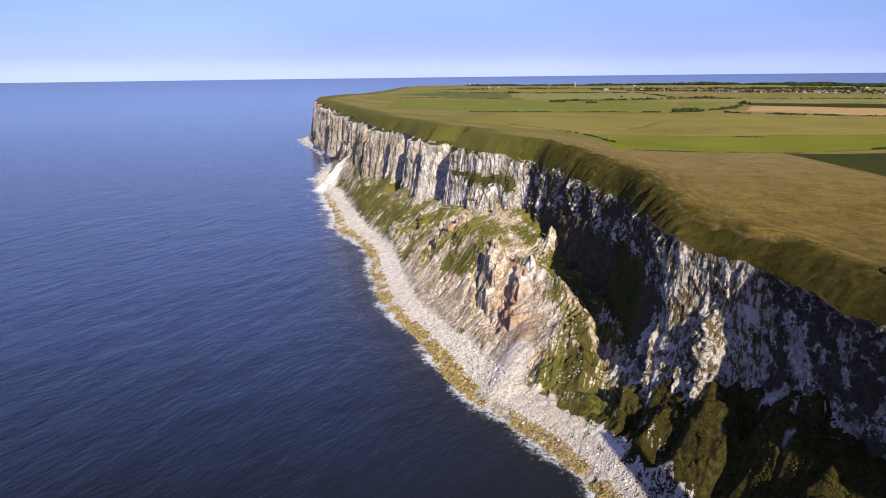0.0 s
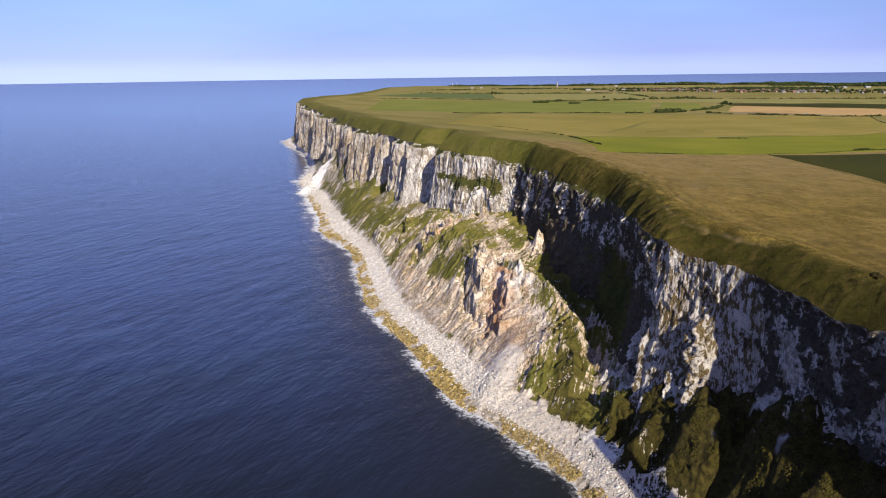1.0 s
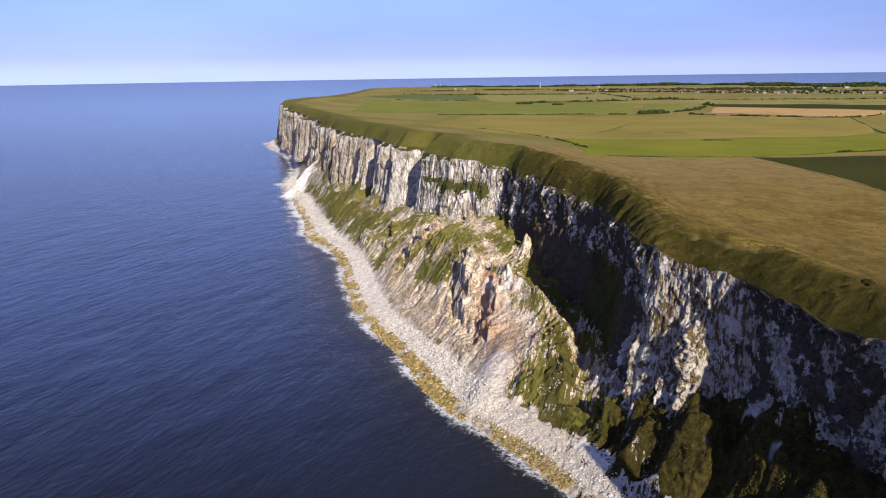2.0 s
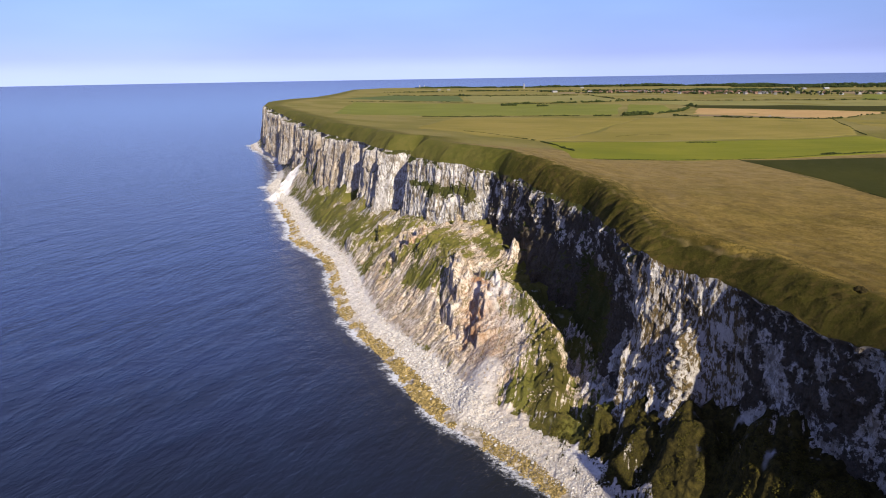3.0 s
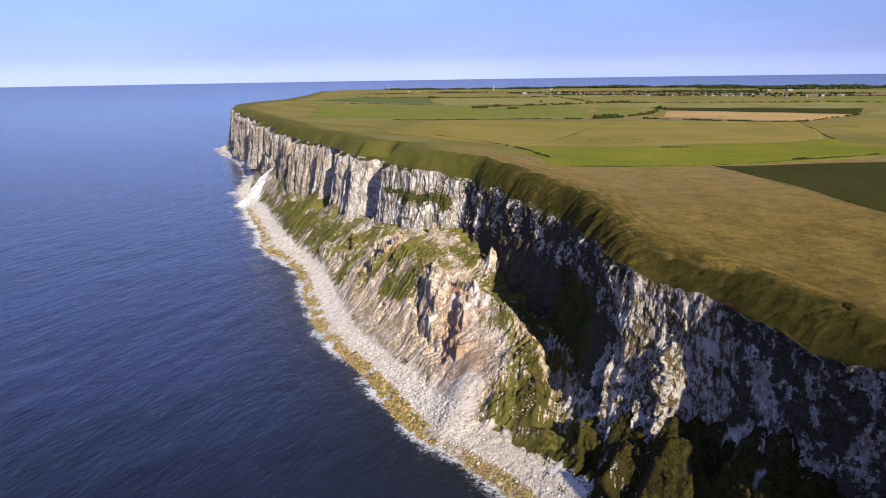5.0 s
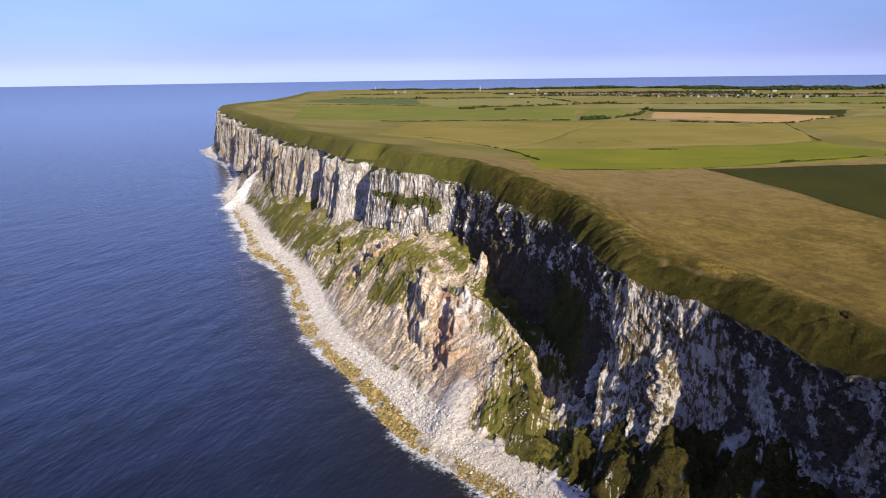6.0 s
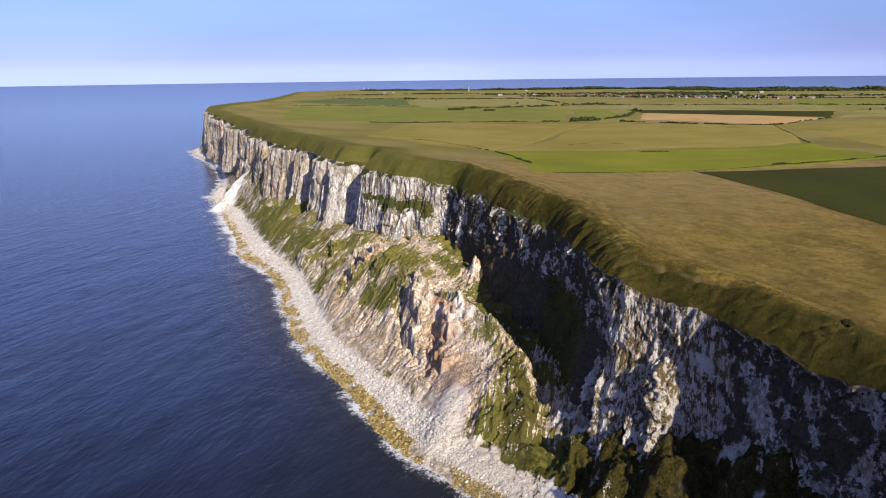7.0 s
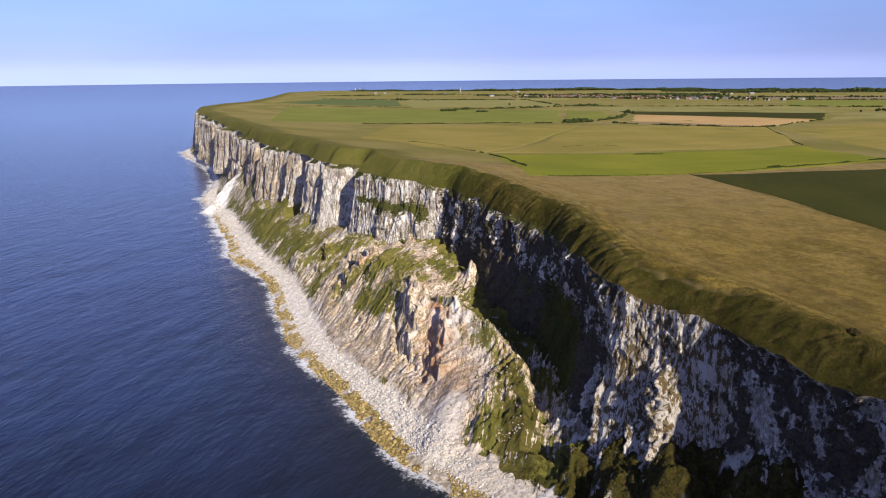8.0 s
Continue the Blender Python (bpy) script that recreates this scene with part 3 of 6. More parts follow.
def build_plateau():
    y = np.concatenate([np.arange(-400, 100, 8), np.arange(100, 160, 2), np.arange(160, 330, 0.32), np.arange(330, 540, 0.6), np.arange(540, 800, 1.5), np.arange(800, 1489, 4), np.linspace(1489, 4117, 130)])
    w = GROUND_W
    left = np.where(y < 1489, edge_x(y), np.interp(y, FAR_Y, FAR_X))
    right = np.interp(y, RIGHT_Y, RIGHT_X)
    W = np.minimum(w[None, :] * np.ones((len(y), 1)), (right - left)[:, None])
    X = left[:, None] + W
    Y = y[:, None] * np.ones_like(X)
    d = np.where(Y < 1480, edge_distance(X, Y), W)
    d = np.minimum(d, W)
    Z = plateau_z(X, Y, d)
    bank = smooth(d, 0.5, 4) * (1 - smooth(d, 9, 15))
    near = 1 - 0.92 * smooth(Y, 430, 520)
    across = Y + 0.9 * X + 3.0 * fbm(X / 12, Y / 12, 0, 2, 22)
    rill = across / 6.5 + 0.6 * vnoise(across / 30, 0 * X, 0, 21)
    cell = np.floor(rill).astype(np.int64)
    deep = 0.25 + 0.75 * np.clip(lattice(cell, 0 * cell, 0 * cell, 23) + 0.3, 0, 1)
    slip = np.maximum(0, 1 - np.abs(rill - cell - 0.5) / 0.22) * deep
    Z = Z + bank * near * (0.7 * fbm(X / 8, Y / 8, 0, 3, 24) - np.interp(Y, (165, 200, 225, 245, 400, 450, 520), (0.8, 0.9, 1.4, 3.4, 3.0, 1.6, 0.4)) * slip)
    bend = 0.8 * fbm(X / 6, Y / 6, 0, 2, 32)
    tuss = 0.16 * fbm((0.8 * X + 0.6 * Y) / 4.2 + bend, (0.8 * Y - 0.6 * X) / 3.4 - bend, 0, 2, 31) * (1 - smooth(Y, 350, 600)) * (1 - 0.6 * smooth(d, 12, 22))
    Z = Z + tuss
    Z[:, 0] = np.where(y < 1489, edge_z(y), Z[:, 0])
    straw = smooth(d + 2.5 * fbm(X / 9, Y / 9, 0, 3, 41), np.interp(Y, (180, 200, 300, 380), (12, 9, 9, 11)), np.interp(Y, (180, 200, 300, 380), (16, 13, 13, 15))) * (1 - smooth(Y - 0.05 * X, 490, 500))
    wob = 1.5 * vnoise(Y / 15, X / 15, 0, 43) + 0.8 * vnoise(Y / 5, X / 5, 0, 44)
    path = 0.8 * np.exp(-((d - np.interp(Y, (170, 192, 200, 212, 240, 300), (26, 23, 13.5, 9, 7.6, 9)) - 0.5 * wob) / 0.6) ** 2) * (1 - smooth(Y, 300, 420)) + 0.6 * np.exp(-((d - 30 - 2 * wob) / 1.3) ** 2) * (1 - smooth(Y, 300, 500))
    rut = np.exp(-((d - 17.5 - 1.5 * wob) / 0.9) ** 2) + 0.6 * np.exp(-((d - 23 - 2 * wob) / 1.2) ** 2)
    rut = rut * (1 - smooth(Y, 400, 560))
    Z = Z - 0.25 * path - 0.3 * rut
    # skirts down at the far coast
    Z[-1, :] = -2
    Z[:, -1] = np.where(y > 2790, -2, Z[:, -1])
    Z[:, 0] = np.where(y > 1489, -2, Z[:, 0])
    ob = grid_mesh("ground", X, Y, Z, MAT_TURF, {"straw": straw, "dry": 0.6 * smooth(Y - 0.25 * X, 210, 360), "path": path, "rut": rut, "farmland": smooth(d, 16, 40) * smooth(Y - 0.3 * X, 380, 430) + 0.25 * (1 - smooth(d, 16, 40)) * smooth(Y, 430, 560), "lush": (1 - smooth(d, 14, 34)) * smooth(Y, 380, 480)}, flip=True)
    return tagged(ob, "grassy clifftop plateau with dry straw-coloured meadow", "ground", kind="structure")


build_plateau()


# ---- lower slopes, spur and beach ----
def slope_z(x, y):
    toe, mid, ridge, gully = (line_x(k, y) for k in (TOE, MID, RIDGE, GULLY))
    tz, mz, rz, gz = (line_z(k, y) for k in (TOE, MID, RIDGE, GULLY))
    gz = gz + smooth(y, 560, 600) * 9 * vnoise(y / 30, 0 * y, 0, 62)
    sh = shore_x(y)

    def part_of(a, b, za, zb):
        t = np.clip((x - a) / np.maximum(b - a, 0.5), 0, 1)
        return (zb - za) * t

    z = -1.2 + 1.2 * np.clip((x - sh + 8) / 8, 0, 1) + part_of(sh, toe, 0, tz)
    z = z + part_of(toe, mid, tz, mz) + part_of(mid, ridge, mz, rz) + part_of(ridge, gully, rz, gz)
    return z + 0.35 * np.maximum(x - gully, 0)


def blur(Z, n):
    k = np.hanning(n + 2)[1:-1]
    k /= k.sum()
    p = n // 2
    Z = np.apply_along_axis(lambda r: np.convolve(np.pad(r, p, "edge"), k, "valid"), 0, Z)
    return np.apply_along_axis(lambda r: np.convolve(np.pad(r, p, "edge"), k, "valid"), 1, Z)


def groove(x, y, ax, ay, bx, by, width):
    t = np.clip(((x - ax) * (bx - ax) + (y - ay) * (by - ay)) / ((bx - ax) ** 2 + (by - ay) ** 2), 0, 1)
    d = np.hypot(x - ax - t * (bx - ax), y - ay - t * (by - ay))
    return np.exp(-(d / width) ** 2)


def scarp(x, y, cx, cy, length, h, reach):
    """A low crag: a steep face towards the sea, falling away gently on the land side."""
    t = (y - cy) / length
    side = x - cx - 0.09 * (cy - y)
    return h * smooth(t, -0.62, -0.42) * (1 - smooth(t, 0.4, 0.62)) * smooth(side, -0.5, 0.5) * np.exp(-np.maximum(side, 0) / reach)


# seaward-facing crags on the slipped slope, in echelon: x, y, length, height, reach
SCARPS = ((10, 457, 18, 6, 6), (3, 450, 17, 5.5, 5), (-4, 443, 16, 4.5, 5), (-11, 435, 15, 3.5, 5), (-18, 427, 14, 2.5, 5), (27, 376, 18, 6, 4), (23, 362, 18, 9, 4), (19, 347, 16, 7.5, 4))
SPUR_SCARPS = ((38, 354, 14, 5, 7), (35.5, 341, 12, 5, 5), (33, 331, 12, 6, 6), (29, 318, 14, 6, 8), (31, 340, 9, 3.5, 3), (26, 331, 9, 3, 3), (25.5, 352, 9, 3.5, 3), (41, 342, 8, 2.5, 4), (-38, 528, 20, 7, 7), (-16, 505, 20, 5, 4), (-22, 494, 14, 3, 4), (-1, 472, 18, 3, 4), (9, 418, 14, 2, 4), (3, 384, 14, 2, 4))
# vegetated hummocks under the near wall, steep on their seaward side
KNOLLS = ((61.5, 240, 24, 4, 10), (66, 226, 18, 1.5, 9), (73.5, 203, 22, 1.5, 10), (86, 176, 26, 3, 10))

FINS = ((65, 263, 72, 259, 2.2, 1.3), (68, 254, 75, 250, 2.4, 1.4), (70, 232, 74, 238, 2.5, 1.2))

# patches of turf (+) and of bare rock (-) on the slopes: from, to, width, amount
TURF = ((44, 452, 57, 424, 9, 0.7), (2, 408, 14, 380, 6, 0.26), (17, 424, 26, 404, 4, 0.35), (2, 448, 16, 456, 5, -0.3), (34, 440, 45, 350, 3.0, -0.4), (18, 432, 36, 410, 5, 0.22), (24, 436, 28, 430, 4, 0.2), (30, 447, 35, 442, 3.5, -0.8), (-24, 440, 14, 345, 8, -0.5))
TURF_LOW = ((49, 318, 58, 272, 3.0, 0.38), (44, 262, 53, 296, 6, 0.22), (46, 250, 54, 264, 6, 0.25), (31, 283, 45, 310, 1.8, 0.35), (48, 262, 42, 274, 4, 0.1), (-50, 608, -30, 545, 13, 0.4), (-78, 704, -55, 620, 12, 0.35), (-4, 502, -27, 469, 7, 0.2),
        (-20, 560, 0, 520, 7, -0.35))

# heights 12 and 64: a hump and a stack added out of view to shade the beach
HUMMOCKS_AND_BLOCKERS = ((66, 244, 58, 236, 3, 4.2), (76, 227, 66, 216, 2.0, 4.6), (81, 202, 71, 198, 2.0, 4.8), (95, 180, 90, 172, 2.5, 4.5), (101, 158, 96, 160, 3, 4.0), (84, 155, 67, 154, 12, 8.0), (90, 100, 88, 100, 64, 6.5),
            (70, 236, 62, 226, -3.5, 3.0), (77, 214, 68, 207, -5.0, 4.2), (90, 196, 79, 187, -7.5, 5.5))


def fall_turn(X, Y):
    """1 where the slope falls towards the south, as on the near side of the spur; 0 where it falls seawards."""
    return smooth(X + 0.25 * (330 - Y) + 2 * fbm(X / 9, Y / 9, 0, 2, 142), 24, 40) * (1 - smooth(Y, 335, 365))


def slope_ribs(X, Y, ca, sa):
    """Broken beds and runnels that follow the fall of the slope."""
    P, Q = ca * X + sa * Y, -sa * X + ca * Y          # along and across the fall
    warp = 1.2 * fbm(P / 26, Q / 26, 0, 3, 50)
    vary = smooth(vnoise(P / 13, Q / 9, 0, 49), -0.7, 0.6)
    ribs = 0.9 * ridged(Q / 8 + warp, P / 30, 0, 3, 51) + 0.55 * vary * ridged(Q / 2.6 + 2 * warp, P / 11, 0, 2, 54)
    step = Q / 5.0 + 1.8 * warp
    rise = step - np.floor(step)
    ribs = ribs + 1.1 * smooth(vnoise(P / 16, Q / 16, 0, 53), -0.3, 0.5) * (np.where(rise < 0.86, rise / 0.86, (1 - rise) / 0.14) - 0.5)
    rocky = smooth(vnoise(P / 11, Q / 8, 0, 136), -0.6, 0.3) * smooth(Y, 255, 275) * (1 - 0.5 * smooth(Y, 520, 560))
    PW, QW = P + 1.5 * fbm(P / 5, Q / 5, 0, 2, 137), Q + 0.8 * fbm(P / 5, Q / 5, 0, 2, 138)
    return ribs + rocky * (0.9 * facets(QW / 4.0, PW / 12, 139) + 0.6 * facets(QW / 1.7, PW / 5, 140) + 0.35 * facets(QW / 0.9, PW / 2.2, 141))


def slope_shape(X, Y, n):
    Z = blur(slope_z(X, Y), n)
    toe, sh = line_x(TOE, Y), shore_x(Y)
    on = smooth(X - toe, -1, 8)
    beach = smooth(X - sh, -2, 2) * (1 - on)
    turned = fall_turn(X, Y)
    ribs = slope_ribs(X, Y, 0.76, 0.65) * (1 - turned) + slope_ribs(X, Y, 0.38, 0.925) * turned
    ribs = ribs * (1 - 0.92 * smooth(groove(X, Y, 22, 276, 40, 316, 10), 0.1, 0.6)) + 0.9 * fbm(X / 13, Y / 13, 0, 3, 55) + 0.3 * fbm(X / 1.9, Y / 1.9, 0, 3, 58)
    gully_x = line_x(GULLY, Y)
    ribs = ribs + smooth(X - gully_x, -14, 0) * 3.5 * fbm(Y / 9, X / 20, 0, 3, 59)
    Z = Z + on * ribs + beach * 0.35 * fbm(X / 2.2, Y / 2.2, 0, 4, 61)
    XW, YW = X + 1.9 * fbm(X / 5, Y / 5, 0, 4, 133), Y + 2.2 * fbm(X / 5, Y / 5, 0, 4, 134)
    scar = 2.5 * groove(XW, YW, 24, 320, 32, 345, 3.0) + 4.5 * groove(XW, YW, 36, 377, 41.5, 363, 2.0) + 3.0 * groove(XW, YW, 31, 383, 35, 356, 1.8) + 6.5 * groove(XW, YW, 2, 464, -10, 434, 2.6) + 6.0 * groove(XW, YW, 17.5, 376, 17.5, 350, 2.2) + 3.5 * groove(XW, YW, 18, 350, 21, 332, 1.6)
    Z = Z + 3.0 * groove(X, Y, 23, 272, 35, 310, 7)
    Z = Z - scar * on * (1 + 0.4 * fbm(X / 3, Y / 3, 0, 3, 57))
    for cx, cy, length, h, reach in SCARPS + SPUR_SCARPS + KNOLLS:
        Z = Z + on * scarp(XW, YW, cx, cy, length, h, reach) * (1 + 0.35 * fbm(X / 3.5, Y / 3.5, 0, 3, 135))
    lump = (np.abs((X - 57.5 - 0.2 * (Y - 385)) / 1.9) ** 2.4 + np.abs((Y - 385) / 5.0) ** 2.4) * np.maximum(0.3, 1 + 0.8 * fbm(X / 2.5, Y / 2.5, 0, 3, 65))
    Z = Z + (7.2 + 0.5 * np.clip(385 - Y, -6, 4)) * np.exp(-lump) * (1 + 0.3 * fbm(X / 2, Y / 2, 0, 3, 66))
    Z = Z + 2.2 * np.exp(-(((X - 53.5) / 3.0) ** 2 + ((Y - 321) / 3.0) ** 2)) * (1 + fbm(X / 1.8, Y / 1.8, 0, 3, 67)) + 6.5 * np.exp(-(np.abs((X - 33) / 2.6) ** 1.6 + np.abs((Y - 444) / 4.0) ** 1.6)) * (1 + 0.5 * fbm(X / 1.8, Y / 1.8, 0, 3, 70)) + 2.5 * np.exp(-(((X - 27) / 2.5) ** 2 + ((Y - 446) / 4.0) ** 2))
    Z = Z + on * (1 - smooth(Y, 240, 262)) * (0.8 * fbm(X / 3.5, Y / 3.5, 0, 4, 130) + 0.2 * ridged(X / 2.2, Y / 2.2, 0, 2, 131))
    for ax, ay, bx, by, h, w in HUMMOCKS_AND_BLOCKERS:
        Z = Z + h * groove(X + 1.5 * fbm(X / 6, Y / 6, 0, 2, 60), Y + 1.5 * fbm(X / 6, Y / 6, 0, 2, 61), ax, ay, bx, by, w)
    for ax, ay, bx, by, h, w in FINS:
        Z = Z + h * groove(X, Y, ax, ay, bx, by, w) * (1 + 0.6 * fbm(X / 1.6, Y / 1.6, 0, 3, 68))
    Z = Z + 6.0 * groove(X, Y, -122, 850, -133, 822, 9) * (1 + 0.2 * fbm(X / 4, Y / 4, 0, 3, 64))
    return Z


SLOPES = (("slope_near", np.arange(130, 530, 0.42), 290, 7), ("slope_far", np.arange(528, 1500, 1.1), 90, 3), ("slope_behind", np.arange(-400, 132, 4.0), 40, 3))


def build_slopes():
    for name, ys, count, n in SLOPES:
        lo = shore_x(ys) - 10
        hi = np.maximum(line_x(EDGE, ys), np.interp(ys + 25, EDGE[:, 0], EDGE[:, 1])) + 8
        t = np.linspace(0, 1, count)
        X = lo[:, None] + (hi - lo)[:, None] * t[None, :]
        Y = ys[:, None] * np.ones_like(X)
        Z = slope_shape(X, Y, n)
        toe, sh, gully = line_x(TOE, Y), shore_x(Y), line_x(GULLY, Y)
        beach = smooth(X - sh, -2, 2) * (1 - smooth(X - toe + 2.5 * fbm(X / 5, Y / 5, 0, 4, 85), 0.0, 1.4))
        weed = (1 - smooth((X - sh) / (toe - sh + 0.1) + 0.15 * fbm(X / 6, Y / 6, 0, 3, 71), 0.30, 0.45)) * smooth(X - sh, -1, 1) * (1 - 0.35 * smooth(Y + 20 * fbm(X / 15, Y / 15, 0, 2, 72), 320, 400))
        reach = np.interp(Y, (300, 330, 440, 500), (3.0, 0.0, -2.0, -2.0))
        scree = np.clip(beach + (1 - smooth(X - toe + 3 * fbm(X / 8, Y / 8, 0, 3, 73) + 4 * fbm((-0.65 * X + 0.76 * Y) / 3.0, (0.76 * X + 0.65 * Y) / 18, 0, 3, 75) * smooth(Y, 262, 300), reach - 1.2, reach + 1.2)), 0, 1)
        scree = scree * (1 - smooth(groove(X, Y, 84, 155, 67, 154, 12), 0.2, 0.5))
        fan = groove(X, Y, 23, 270, 30, 290, 8)
        scree = np.maximum(scree, smooth(fan, 0.35, 0.7))
        apron = np.maximum(groove(X, Y, -120, 850, -132, 820, 12), groove(X, Y, -124, 830, -130, 808, 11))
        scree = np.maximum(scree, smooth(apron, 0.4, 0.7))
        rust = 0.95 * np.maximum(groove(X, Y, 29, 322, 35, 352, 6), np.maximum(0.6 * groove(X, Y, 13, 452, 3, 440, 5), 0.5 * groove(X, Y, 32, 298, 38, 328, 9)))
        bare = np.maximum(groove(X, Y, 20, 350, 40, 300, 13), groove(X, Y, -8, 378, 6, 360, 9))
        grass = 0.49 + (0.18 + 0.10 * smooth(Y, 300, 340)) * fbm(X / 14, Y / 14, 0, 3, 77) - 0.75 * bare - 0.55 * scree
        grass = grass + 0.4 * smooth(X - gully, -12, 4) * smooth(Y, 290, 330) * (1 - 0.7 * smooth(Y, 505, 540)) + 0.26 * (1 - smooth(Y, 240, 258)) + 0.2 * (1 - smooth(Y, 195, 225)) + 0.15 * (1 - smooth(Y, 235, 270)) * fbm(X / 5, Y / 5, 0, 3, 78) + (0.16 - 0.30 * smooth(fbm(X / 6, Y / 10, 0, 3, 88), 0.05, 0.4)) * smooth(Y, 510, 550) * (1 - smooth(Y, 760, 860))
        for ax, ay, bx, by, width, amount in TURF + TURF_LOW:
            grass = grass + amount * groove(X, Y, ax, ay, bx, by, width)
        grass = grass - 1.2 * apron - 1.1 * groove(X, Y, 56, 381, 57, 389, 3.2)
        grass = grass + 0.9 * groove(X, Y, 84, 155, 67, 154, 13)
        tan = np.clip(0.42 + 0.45 * smooth(Y, 250, 275) * (1 - smooth(Y, 470, 520)) + 0.6 * bare + 0.3 * fbm(X / 25, Y / 25, 0, 3, 79), 0, 1)
        fin = np.zeros_like(X)
        for ax, ay, bx, by, h, w in FINS:
            fin = np.maximum(fin, groove(X, Y, ax - 1.0, ay - 0.6, bx - 1.0, by - 0.6, w * 0.95))
        fin = smooth(fin + 0.3 * fbm(X / 2, Y / 2, 0, 2, 69), 0.4, 0.6)
        grass, tan = grass - 1.2 * fin, tan * (1 - fin)
        fresh = np.maximum(smooth(apron + 0.25 * fbm(X / 5, Y / 5, 0, 3, 74), 0.25, 0.5), 0.6 * (1 - 0.6 * weed) * beach * smooth(Y + 25 * fbm(X / 20, Y / 30, 0, 2, 82), 340, 440) * smooth(fbm(X / 7, Y / 16, 0, 3, 83), -0.45, 0.2))
        upper = (X - sh) / (toe - sh + 0.1) + 0.2 * fbm(X / 6, Y / 6, 0, 3, 84)
        fresh = np.maximum(fresh, 0.5 * smooth(upper, 0.45, 0.7) * (1 - smooth(upper, 0.9, 1.1)) * smooth(Y, 262, 300))
        fresh = np.maximum(fresh, 0.25 * smooth(fan + 0.25 * fbm(X / 4, Y / 4, 0, 3, 86), 0.3, 0.65))
        slab = smooth(groove(X, Y, 52.5, 231, 57, 217, 3.0) + 0.3 * fbm(X / 3, Y / 3, 0, 3, 87), 0.35, 0.6)
        fresh, grass = np.maximum(fresh, 0.7 * slab), grass - slab
        crest = groove(X, Y, 44, 326, 37, 352, 5) * smooth(fbm(X / 3, Y / 3, 0, 3, 76), -0.35, 0.25)
        fresh = np.maximum(fresh, 0.75 * crest)
        fresh = np.maximum(fresh, 0.6 * fin * smooth(fbm(X / 1.3, Y / 1.3, 0, 2, 70), -0.3, 0.2))
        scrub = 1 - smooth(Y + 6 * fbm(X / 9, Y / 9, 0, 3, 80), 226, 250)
        # spur face turned from the sun: its shade painted with the scrub colour
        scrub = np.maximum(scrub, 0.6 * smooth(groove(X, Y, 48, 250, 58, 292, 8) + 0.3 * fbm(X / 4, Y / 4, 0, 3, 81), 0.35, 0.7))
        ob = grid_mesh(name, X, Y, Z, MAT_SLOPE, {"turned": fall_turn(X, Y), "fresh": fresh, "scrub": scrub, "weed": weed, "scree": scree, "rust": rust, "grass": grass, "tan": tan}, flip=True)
        tagged(ob, "slipped chalk undercliff with grass, scree and boulder beach", "slope", kind="structure")


build_slopes()


# ---- chalk cliffs ----
# ribs at the foot of the near wall: along the coast, width, how proud, how far under the edge they begin
CHALK_RIBS = ((226, 5.0, 5.5, 15), (235.5, 2.0, 2.8, 25), (248, 1.6, 2.6, 29), (258, 1.6, 2.4, 31))


